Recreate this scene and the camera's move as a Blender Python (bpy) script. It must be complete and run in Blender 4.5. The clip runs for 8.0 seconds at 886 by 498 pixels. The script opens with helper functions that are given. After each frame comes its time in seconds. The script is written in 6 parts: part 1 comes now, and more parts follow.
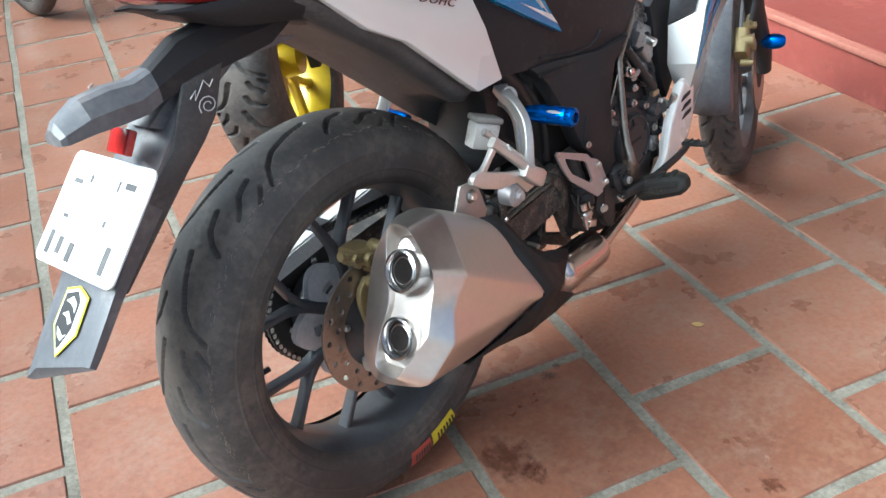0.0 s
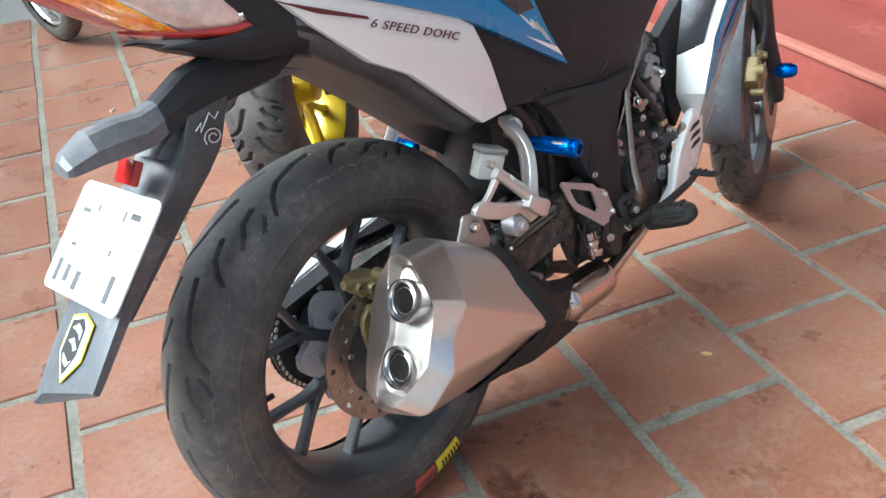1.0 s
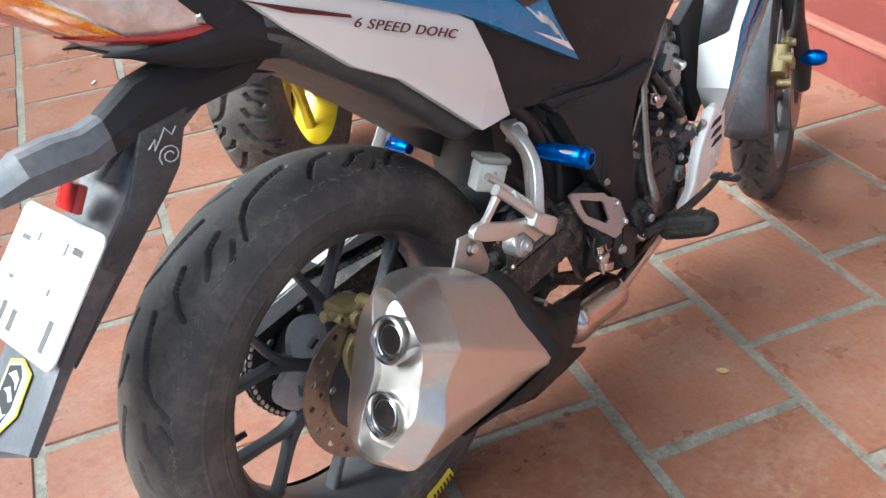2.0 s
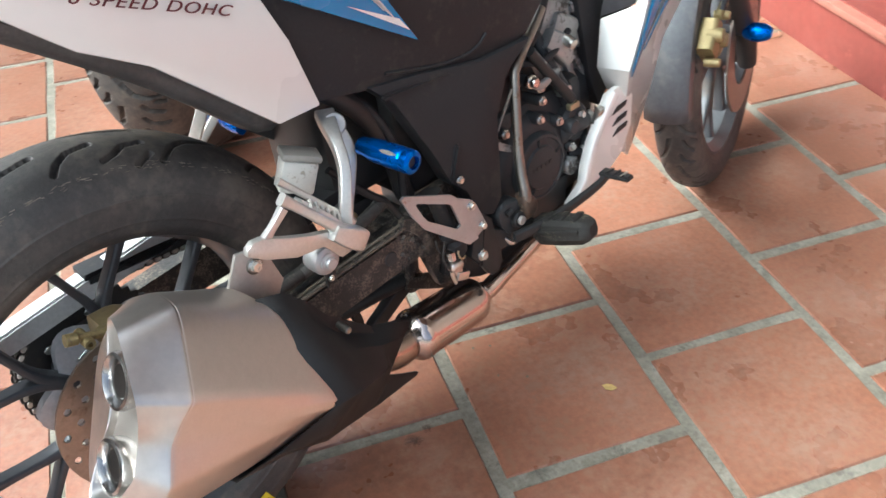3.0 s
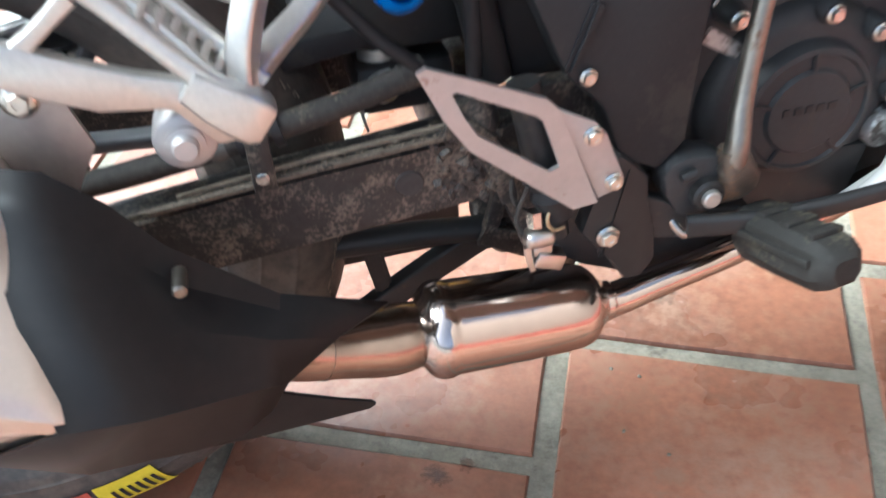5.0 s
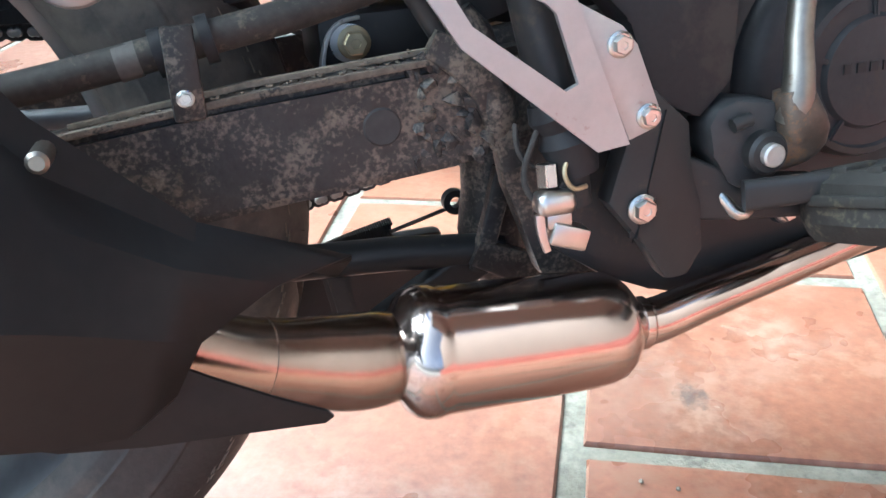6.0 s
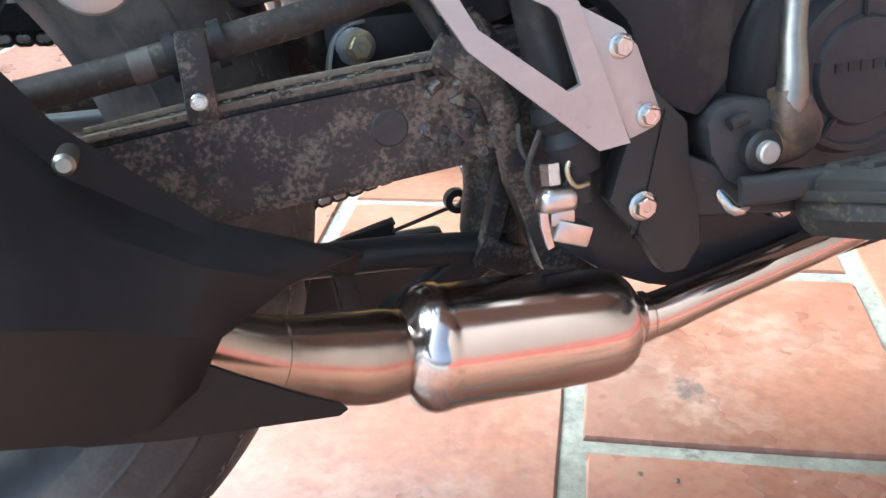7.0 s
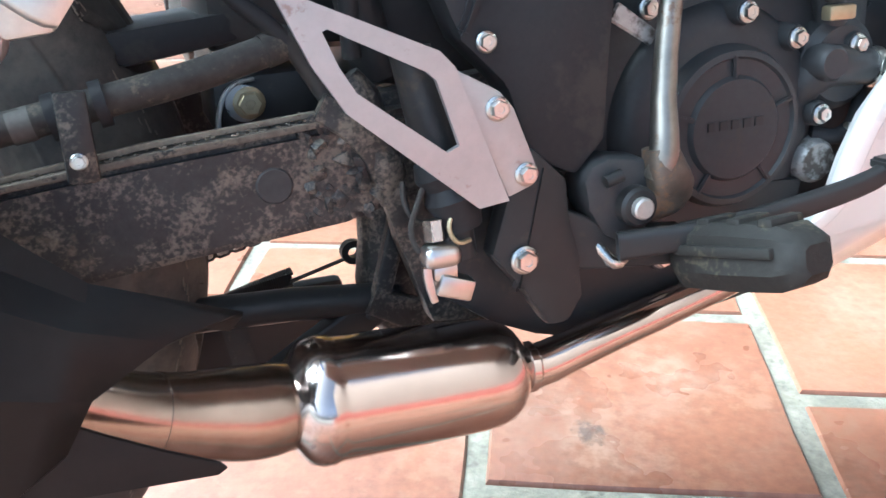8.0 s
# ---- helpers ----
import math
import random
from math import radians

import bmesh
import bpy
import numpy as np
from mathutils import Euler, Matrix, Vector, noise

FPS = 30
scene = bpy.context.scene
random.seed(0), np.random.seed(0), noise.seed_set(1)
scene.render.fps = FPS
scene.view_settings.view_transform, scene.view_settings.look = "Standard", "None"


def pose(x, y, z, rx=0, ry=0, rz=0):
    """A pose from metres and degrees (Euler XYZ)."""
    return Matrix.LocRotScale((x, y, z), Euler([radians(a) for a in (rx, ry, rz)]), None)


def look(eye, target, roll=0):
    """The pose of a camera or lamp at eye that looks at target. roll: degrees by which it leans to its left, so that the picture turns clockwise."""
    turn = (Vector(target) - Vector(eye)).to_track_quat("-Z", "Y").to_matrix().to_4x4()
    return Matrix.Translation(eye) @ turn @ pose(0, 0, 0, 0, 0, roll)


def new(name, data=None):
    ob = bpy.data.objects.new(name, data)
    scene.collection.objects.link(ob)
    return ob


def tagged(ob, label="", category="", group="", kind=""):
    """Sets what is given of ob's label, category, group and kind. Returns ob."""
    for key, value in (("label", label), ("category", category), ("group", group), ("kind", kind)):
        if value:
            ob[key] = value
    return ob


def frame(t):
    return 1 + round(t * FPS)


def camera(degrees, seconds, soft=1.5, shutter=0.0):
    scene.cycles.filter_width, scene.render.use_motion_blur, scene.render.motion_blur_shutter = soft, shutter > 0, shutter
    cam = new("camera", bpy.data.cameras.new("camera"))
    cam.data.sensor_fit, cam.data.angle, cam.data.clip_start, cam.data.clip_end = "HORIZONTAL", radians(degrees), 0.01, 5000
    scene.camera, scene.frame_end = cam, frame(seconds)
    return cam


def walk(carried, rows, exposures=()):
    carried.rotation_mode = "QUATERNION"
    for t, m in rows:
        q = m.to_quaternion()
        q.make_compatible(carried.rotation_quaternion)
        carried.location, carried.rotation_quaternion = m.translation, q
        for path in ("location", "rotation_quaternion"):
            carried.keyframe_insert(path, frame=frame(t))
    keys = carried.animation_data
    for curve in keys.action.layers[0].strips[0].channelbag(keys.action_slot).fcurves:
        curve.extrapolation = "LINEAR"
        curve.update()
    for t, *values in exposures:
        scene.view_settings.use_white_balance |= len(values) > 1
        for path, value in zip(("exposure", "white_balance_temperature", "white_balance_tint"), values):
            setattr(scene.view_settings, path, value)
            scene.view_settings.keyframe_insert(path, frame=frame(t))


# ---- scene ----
cam = camera(52.0, 8.0, shutter=0.2)
PATH = [
    (0, (-1.069, -1.168, 1.166), (-0.45, 0.381, 0.062), -4.5),
    (0.5, (-1.05, -1.174, 1.174), (-0.471, 0.394, 0.076), -4.5),
    (1, (-1.043, -1.183, 1.181), (-0.458, 0.408, 0.119), -4.9),
    (1.2, (-1.031, -1.173, 1.182), (-0.465, 0.423, 0.117), -4.8),
    (2.3, (-0.913, -0.981, 1.163), (-0.36, 0.521, -0.036), -4.3),
    (2.5, (-0.856, -0.964, 1.153), (-0.257, 0.491, -0.082), -2.6),
    (3, (-0.636, -0.928, 1.14), (-0.175, 0.551, -0.124), -2.9),
    (3.5, (-0.526, -0.826, 1.09), (-0.472, 0.666, -0.24), -4.7),
    (4, (-0.39, -0.674, 1.058), (-0.256, 0.666, -0.421), 3.0),
    (4.5, (-0.293, -0.595, 1.012), (-0.422, 0.761, -0.453), -0.4),
    (5, (-0.299, -0.478, 0.784), (-0.614, 0.891, -0.64), -3.0),
    (5.2, (-0.309, -0.449, 0.657), (-0.674, 1.03, -0.64), -3.0),
    (6.3, (-0.317, -0.467, 0.54), (-0.61, 1.268, -0.411), -2.5),
    (6.5, (-0.317, -0.471, 0.541), (-0.612, 1.259, -0.419), -2.5),
    (7, (-0.324, -0.474, 0.547), (-0.611, 1.256, -0.415), -2.5),
    (7.5, (-0.305, -0.479, 0.56), (-0.559, 1.273, -0.37), -1.7),
    (8, (-0.297, -0.475, 0.562), (-0.437, 1.306, -0.337), -0.5),
]
walk(cam, [(t, look(eye, target, roll)) for t, eye, target, roll in PATH],
     exposures=[(t, e, k, q) for t, e, k, q in ((0.0, 2.0, 5050, -7), (1.2, 2.02, 5050, -7), (2.5, 2.12, 5250, -4), (3.0, 2.30, 5300, -6), (4.5, 2.50, 5250, -6), (5.2, 2.95, 5000, -8), (6.5, 3.06, 4700, -10), (8.0, 3.08, 4700, -10))])

# ---- light ----
world = bpy.data.worlds.new("sky")
scene.world = world
world.use_nodes = True
wn = world.node_tree.nodes
sky = wn.new("ShaderNodeTexSky")
sky.sky_type = "NISHITA"
sky.sun_disc = False
sky.sun_elevation, sky.sun_rotation = radians(40.1), radians(-82)
sky.air_density, sky.dust_density, sky.ozone_density = 0.15, 8.5, 0.0
wn["Background"].inputs[1].default_value = 0.15
world.node_tree.links.new(sky.outputs[0], wn["Background"].inputs[0])
sun_data = bpy.data.lights.new("sun", "SUN")
sun_data.energy, sun_data.angle, sun_data.color = 0.65, radians(60), (1.0, 0.98, 0.95)
sun = new("sun", sun_data)
sun.matrix_world = look((-3.0, 0.4, 2.55), (0, 0, 0))


# ---- materials ----
def mat(name, color, rough=0.5, metal=0.0, vary=0.12, scale=8.0, fine=90.0, bump=0.0, dirt=None, dirt_amount=0.0, dirt_scale=6.0,
        coat=0.0, stretch=(1, 1, 1), per_object=0.0, transmission=0.0, emit=None, rough_vary=0.12, per_island=0.0, gloss=0.5, haze=None, worn_to=0.0):
    m = bpy.data.materials.new(name)
    m.use_nodes = True
    nt = m.node_tree
    n, ln = nt.nodes, nt.links
    b = n["Principled BSDF"]
    tc = n.new("ShaderNodeTexCoord")
    mp = n.new("ShaderNodeMapping")
    mp.inputs["Scale"].default_value = stretch
    if per_object:
        shift = n.new("ShaderNodeVectorMath")
        shift.operation = "MULTIPLY_ADD"
        ln.new(n.new("ShaderNodeObjectInfo").outputs["Random"], shift.inputs[0])
        shift.inputs[1].default_value = (37.0, 91.0, 17.0)
        ln.new(tc.outputs["Object"], shift.inputs[2])
        ln.new(shift.outputs[0], mp.inputs["Vector"])
    else:
        ln.new(tc.outputs["Object"], mp.inputs["Vector"])

    def noise_tex(sc, detail=4.0):
        t = n.new("ShaderNodeTexNoise")
        t.inputs["Scale"].default_value, t.inputs["Detail"].default_value, t.inputs["Roughness"].default_value = sc, detail, 0.6
        ln.new(mp.outputs["Vector"], t.inputs["Vector"])
        return t

    coarse, grain = noise_tex(scale), noise_tex(fine, 6.0)
    add = n.new("ShaderNodeMath")
    add.operation = "ADD"
    ln.new(coarse.outputs["Fac"], add.inputs[0])
    ln.new(grain.outputs["Fac"], add.inputs[1])
    shade = n.new("ShaderNodeMapRange")
    shade.inputs["From Min"].default_value, shade.inputs["From Max"].default_value = 0.6, 1.4
    shade.inputs["To Min"].default_value, shade.inputs["To Max"].default_value = 1 - vary, 1 + vary
    ln.new(add.outputs[0], shade.inputs["Value"])
    last = shade.outputs[0]
    if per_object or per_island:
        src = n.new("ShaderNodeObjectInfo").outputs["Random"] if per_object else n.new("ShaderNodeNewGeometry").outputs["Random Per Island"]
        r2 = n.new("ShaderNodeMapRange")
        k = per_object or per_island
        r2.inputs["To Min"].default_value, r2.inputs["To Max"].default_value = 1 - k, 1 + k
        ln.new(src, r2.inputs["Value"])
        mul = n.new("ShaderNodeMath")
        mul.operation = "MULTIPLY"
        ln.new(last, mul.inputs[0])
        ln.new(r2.outputs[0], mul.inputs[1])
        last = mul.outputs[0]
    vm = n.new("ShaderNodeVectorMath")
    vm.operation = "SCALE"
    vm.inputs[0].default_value = color
    ln.new(last, vm.inputs["Scale"])
    col = vm.outputs[0]
    if dirt:
        d = noise_tex(dirt_scale, 8.0)
        ramp = n.new("ShaderNodeMapRange")
        ramp.inputs["From Min"].default_value, ramp.inputs["From Max"].default_value = 0.595 - 0.3 * dirt_amount, 0.665 - 0.3 * dirt_amount
        d2 = noise_tex(dirt_scale * 7.0, 8.0)
        both = n.new("ShaderNodeMix")
        both.inputs["Factor"].default_value = 0.42
        ln.new(d.outputs["Fac"], both.inputs["A"])
        ln.new(d2.outputs["Fac"], both.inputs["B"])
        ln.new(both.outputs["Result"], ramp.inputs["Value"])
        mix = n.new("ShaderNodeMix")
        mix.data_type = "RGBA"
        ln.new(ramp.outputs[0], mix.inputs["Factor"])
        ln.new(col, mix.inputs["A"])
        mix.inputs["B"].default_value = (*dirt, 1)
        col = mix.outputs["Result"]
    if haze:
        h1, h2 = noise_tex(haze[2], 3.0), noise_tex(haze[2] * 9.0, 9.0)
        hm = n.new("ShaderNodeMath")
        hm.operation = "MULTIPLY"
        ln.new(h1.outputs["Fac"], hm.inputs[0])
        ln.new(h2.outputs["Fac"], hm.inputs[1])
        hr = n.new("ShaderNodeMapRange")
        hr.inputs["From Min"].default_value, hr.inputs["From Max"].default_value = haze[3:5] if len(haze) > 3 else (0.20, 0.42)
        hr.inputs["To Max"].default_value = haze[1]
        ln.new(hm.outputs[0], hr.inputs["Value"])
        hfac = hr.outputs[0]
        if worn_to:
            mid = n.new("ShaderNodeVectorMath")
            mid.operation = "LENGTH"
            ln.new(tc.outputs["Object"], mid.inputs[0])
            wear = n.new("ShaderNodeMapRange")
            wear.inputs["From Min"].default_value, wear.inputs["From Max"].default_value = worn_to, 0.45 * worn_to
            wear.inputs["To Min"].default_value = 0.15
            ln.new(mid.outputs["Value"], wear.inputs["Value"])
            wm = n.new("ShaderNodeMath")
            wm.operation = "MULTIPLY"
            ln.new(hfac, wm.inputs[0])
            ln.new(wear.outputs[0], wm.inputs[1])
            hfac = wm.outputs[0]
        hx = n.new("ShaderNodeMix")
        hx.data_type = "RGBA"
        ln.new(hfac, hx.inputs["Factor"])
        ln.new(col, hx.inputs["A"])
        hx.inputs["B"].default_value = (*haze[0], 1)
        col = hx.outputs["Result"]
    ln.new(col, b.inputs["Base Color"])
    rr = n.new("ShaderNodeMapRange")
    rr.inputs["To Min"].default_value, rr.inputs["To Max"].default_value = max(0.02, rough - rough_vary), min(1, rough + rough_vary)
    ln.new(coarse.outputs["Fac"], rr.inputs["Value"])
    ln.new(rr.outputs[0], b.inputs["Roughness"])
    b.inputs["Metallic"].default_value = metal
    b.inputs["Specular IOR Level"].default_value = gloss
    b.inputs["Coat Weight"].default_value = coat
    b.inputs["Coat Roughness"].default_value = 0.08
    b.inputs["Transmission Weight"].default_value = transmission
    if emit:
        b.inputs["Emission Color"].default_value = (*emit[:3], 1)
        b.inputs["Emission Strength"].default_value = emit[3]
    if bump:
        bp = n.new("ShaderNodeBump")
        bp.inputs["Strength"].default_value, bp.inputs["Distance"].default_value = bump, 0.002
        ln.new(grain.outputs["Fac"], bp.inputs["Height"])
        ln.new(bp.outputs[0], b.inputs["Normal"])
    return m


TILE = mat("terracotta", (0.228, 0.100, 0.060), 0.30, vary=0.34, scale=6, fine=95, bump=0.2, dirt=(0.24, 0.118, 0.072), dirt_amount=0.20, dirt_scale=9, per_object=0.11, haze=((0.315, 0.212, 0.157), 0.6, 7.0), worn_to=0.21, rough_vary=0.14, gloss=0.6)
GROUT = mat("cement_grout", (0.165, 0.148, 0.112), 0.85, haze=((0.32, 0.30, 0.245), 0.6, 13.0), vary=0.45, scale=12, fine=150, bump=0.5, dirt=(0.10, 0.088, 0.066), dirt_amount=0.16, dirt_scale=20)
CONCRETE = mat("concrete", (0.20, 0.19, 0.175), 0.85, vary=0.2, scale=3, fine=60, bump=0.4)
STEP_RED = mat("red_step", (0.175, 0.042, 0.032), 0.36, vary=0.18, scale=4, fine=40, bump=0.06, dirt=(0.245, 0.075, 0.055), dirt_amount=0.1, dirt_scale=5, haze=((0.30, 0.13, 0.10), 0.25, 3.0))
STEP_EDGE = mat("step_nosing", (0.26, 0.10, 0.07), 0.5, vary=0.25, scale=6, fine=60, bump=0.2)
RUBBER = mat("tyre_rubber", (0.048, 0.044, 0.041), 0.60, vary=0.25, scale=9, fine=220, bump=0.25, dirt=(0.085, 0.074, 0.062), dirt_amount=0.28, dirt_scale=9, haze=((0.13, 0.112, 0.094), 0.48, 9.0))
RIM = mat("dark_alloy", (0.092, 0.093, 0.098), 0.42, metal=0.3, vary=0.2, scale=9, fine=120, bump=0.06, dirt=(0.12, 0.1, 0.085), dirt_amount=0.15)
HUBGREY = mat("hub_alloy", (0.58, 0.575, 0.57), 0.42, metal=0.35, vary=0.2, scale=12, fine=150, bump=0.05)
DISC = mat("brake_disc_steel", (0.34, 0.285, 0.235), 0.40, metal=0.85, vary=0.18, scale=14, fine=160, bump=0.04, dirt=(0.22, 0.165, 0.125), dirt_amount=0.22, dirt_scale=9)
BRUSHED = mat("brushed_steel", (0.62, 0.575, 0.53), 0.40, metal=1.0, vary=0.05, scale=3, fine=9, bump=0.02, stretch=(40, 3, 40), rough_vary=0.05)
POLISHED = mat("polished_steel", (0.46, 0.45, 0.44), 0.24, metal=1.0, vary=0.06, scale=8, fine=70, bump=0.015, rough_vary=0.05)
WORN_STEEL = mat("worn_steel", (0.27, 0.245, 0.21), 0.36, metal=0.95, vary=0.2, scale=20, fine=160, bump=0.05, dirt=(0.20, 0.13, 0.09), dirt_amount=0.12, dirt_scale=30)
CHROME = mat("stainless_pipe", (0.60, 0.515, 0.465), 0.15, metal=1.0, vary=0.1, scale=9, fine=40, bump=0.02, rough_vary=0.05)
LINK_STEEL = mat("mottled_stainless", (0.44, 0.365, 0.31), 0.22, metal=1.0, vary=0.25, scale=24, fine=45, bump=0.05, rough_vary=0.12)
ALU = mat("cast_aluminium", (0.62, 0.595, 0.55), 0.40, metal=0.75, vary=0.12, scale=14, fine=240, bump=0.12, dirt=(0.32, 0.28, 0.23), dirt_amount=0.05)
PLATE_GREY = mat("sheet_metal_grey", (0.45, 0.43, 0.42), 0.42, metal=0.55, vary=0.1, scale=10, fine=120, bump=0.04, dirt=(0.33, 0.25, 0.22), dirt_amount=0.08, dirt_scale=25)
STRAP_STEEL = mat("strap_steel", (0.40, 0.37, 0.335), 0.45, metal=0.6, vary=0.15, scale=14, fine=120, bump=0.05)
SATIN = mat("satin_steel", (0.66, 0.62, 0.58), 0.34, metal=1.0, vary=0.12, scale=10, fine=70, bump=0.03, rough_vary=0.07)
STEEL = mat("zinc_bolt", (0.62, 0.61, 0.57), 0.28, metal=1.0, vary=0.1, scale=20, fine=200)
BLACK_PLASTIC = mat("black_plastic", (0.026, 0.0255, 0.027), 0.52, vary=0.15, scale=6, fine=260, bump=0.12, dirt=(0.042, 0.039, 0.036), dirt_amount=0.18, dirt_scale=9, gloss=0.22)
LINING = mat("dusty_lining", (0.058, 0.058, 0.058), 0.5, vary=0.25, scale=9, fine=240, bump=0.15, dirt=(0.085, 0.082, 0.078), dirt_amount=0.22, dirt_scale=22, gloss=0.4, haze=((0.11, 0.105, 0.10), 0.5, 18.0))
GREY_PLASTIC = mat("weathered_plastic", (0.098, 0.101, 0.108), 0.42, vary=0.15, scale=6, fine=200, bump=0.08, dirt=(0.165, 0.155, 0.15), dirt_amount=0.2, haze=((0.20, 0.20, 0.205), 0.4, 9.0))
BLACK_METAL = mat("black_paint", (0.028, 0.027, 0.0265), 0.44, gloss=0.35, vary=0.15, scale=8, fine=90, bump=0.04, dirt=(0.055, 0.043, 0.033), dirt_amount=0.08, dirt_scale=16)
SATIN_BLACK = mat("satin_black_paint", (0.0135, 0.0128, 0.013), 0.46, gloss=0.25, vary=0.12, scale=7, fine=140, bump=0.03, haze=((0.03, 0.028, 0.026), 0.25, 10.0))
DIRTY_METAL = mat("dirty_black_paint", (0.032, 0.030, 0.029), 0.45, vary=0.4, scale=22, fine=170, bump=0.35, dirt=(0.12, 0.097, 0.070), dirt_amount=0.06, dirt_scale=17, gloss=0.4, haze=((0.21, 0.175, 0.135), 0.65, 40.0, 0.24, 0.35))
DUSTY_RUBBER = mat("dusty_rubber", (0.045, 0.041, 0.037), 0.7, vary=0.35, scale=25, fine=200, bump=0.2, dirt=(0.10, 0.085, 0.065), dirt_amount=0.15, dirt_scale=40, gloss=0.3)
ENGINE = mat("engine_black", (0.041, 0.041, 0.042), 0.42, gloss=0.3, vary=0.2, scale=12, fine=180, bump=0.12, dirt=(0.05, 0.045, 0.04), dirt_amount=0.12, dirt_scale=20)
ENGINE_GREY = mat("engine_grey", (0.36, 0.36, 0.35), 0.45, metal=0.6, vary=0.2, scale=14, fine=160, bump=0.12, dirt=(0.1, 0.09, 0.08), dirt_amount=0.2, dirt_scale=20)
WHITE = mat("white_paint", (0.83, 0.81, 0.765), 0.28, vary=0.02, scale=3, fine=20, coat=0.6)
BLUE = mat("blue_paint", (0.01, 0.21, 0.46), 0.25, vary=0.06, scale=3, fine=20, coat=0.6)
NAVY = mat("dark_blue_paint", (0.03, 0.03, 0.035), 0.3, vary=0.05, coat=0.4)
MAROON = mat("maroon_lettering", (0.10, 0.012, 0.015), 0.4, vary=0.05)
ANODISED = mat("blue_anodised", (0.009, 0.14, 0.62), 0.26, metal=0.85, vary=0.08, scale=12, fine=80)
GOLD = mat("gold_caliper", (0.31, 0.245, 0.115), 0.45, metal=0.55, vary=0.2, scale=18, fine=200, bump=0.1, dirt=(0.2, 0.15, 0.09), dirt_amount=0.15, dirt_scale=30)
YELLOW = mat("yellow_rim", (0.46, 0.33, 0.006), 0.32, metal=0.2, vary=0.15, scale=7, fine=90, coat=0.3)
YELLOW_PRINT = mat("yellow_print", (0.72, 0.62, 0.03), 0.6, vary=0.15, scale=30, fine=200)
RED_PRINT = mat("red_print", (0.45, 0.09, 0.06), 0.6, vary=0.2, scale=30, fine=200)
DARK = mat("dark_print_and_slot_shade", (0.02, 0.02, 0.02), 0.6, vary=0.1)
PLATE_WHITE = mat("number_plate_white", (0.85, 0.86, 0.87), 0.35, vary=0.03, scale=9, fine=60)
WORN_PRINT = mat("worn_dark_print", (0.075, 0.073, 0.07), 0.6, vary=0.4, scale=60, fine=300)
PALE = mat("pale_print", (0.62, 0.62, 0.6), 0.5, vary=0.2, scale=40, fine=200)
REDLENS = mat("red_lens", (0.40, 0.020, 0.018), 0.14, vary=0.3, scale=20, fine=120, coat=0.8)
# The yellow patches passed as dirt paint prism glints into the lens.
ORANGELENS = mat("orange_lens", (0.90, 0.26, 0.01), 0.14, dirt=(1.0, 0.55, 0.04), dirt_amount=0.25, dirt_scale=45, vary=0.35, scale=30, fine=160, coat=0.8)
CLEARLENS = mat("clear_lens", (0.66, 0.60, 0.57), 0.13, metal=0.6, vary=0.35, scale=26, fine=70, bump=0.9, coat=1.0)
RESERVOIR = mat("milky_plastic", (0.56, 0.535, 0.48), 0.38, vary=0.1, scale=20, fine=90, dirt=(0.33, 0.29, 0.23), dirt_amount=0.1, dirt_scale=25)
RESCAP = mat("reservoir_cap", (0.27, 0.25, 0.22), 0.5, vary=0.1, scale=20, fine=120)
PEGRUBBER = mat("peg_rubber", (0.030, 0.028, 0.025), 0.7, vary=0.25, scale=20, fine=150, bump=0.3, dirt=(0.085, 0.074, 0.052), dirt_amount=0.22, dirt_scale=26, gloss=0.25)
LEAF = mat("dry_leaf", (0.50, 0.36, 0.13), 0.7, vary=0.3, scale=60, fine=300)
BUTT = mat("paper_white", (0.75, 0.70, 0.64), 0.8, vary=0.1)
BRONZE = mat("gold_bolt", (0.45, 0.38, 0.24), 0.4, metal=0.8, vary=0.2, scale=30, fine=150)
ROPE = mat("brown_twine", (0.25, 0.13, 0.07), 0.8, vary=0.2)


# ---- mesh helpers ----
def finish(bm, smooth=38):
    bmesh.ops.recalc_face_normals(bm, faces=bm.faces[:])
    me = bpy.data.meshes.new("mesh")
    bm.to_mesh(me)
    bm.free()
    me.shade_smooth()
    me.set_sharp_from_angle(angle=radians(smooth))
    return me


def part(name, bm, material, parent=None, label="", at=None, smooth=38):
    """Links a bmesh or a mesh as one object under a thing or a part."""
    me = finish(bm, smooth) if isinstance(bm, bmesh.types.BMesh) else bm
    if not me.materials:
        me.materials.append(material)
    ob = new(name, me)
    ob.parent = parent
    if at is not None:
        ob.matrix_basis = at
    if label:
        ob["label"] = label
    return ob


def thing(name, label, category, at=None, group="", kind=""):
    ob = new(name)
    if at is not None:
        ob.matrix_basis = at
    return tagged(ob, label, category, group, kind)


def box(x0, x1, y0, y1, z0, z1, bevel=0.0, bm=None, m=None, seg=2):
    own = bm is None
    bm = bmesh.new() if own else bm
    made = bmesh.ops.create_cube(bm, size=1)["verts"]
    c = Matrix.Translation(((x0 + x1) / 2, (y0 + y1) / 2, (z0 + z1) / 2)) @ Matrix.Diagonal((x1 - x0, y1 - y0, z1 - z0, 1))
    bmesh.ops.transform(bm, matrix=(m or Matrix()) @ c, verts=made)
    if bevel:
        edges = list({e for v in made for e in v.link_edges})
        bmesh.ops.bevel(bm, geom=edges, offset=bevel, segments=seg, affect="EDGES", profile=0.5)
    return bm


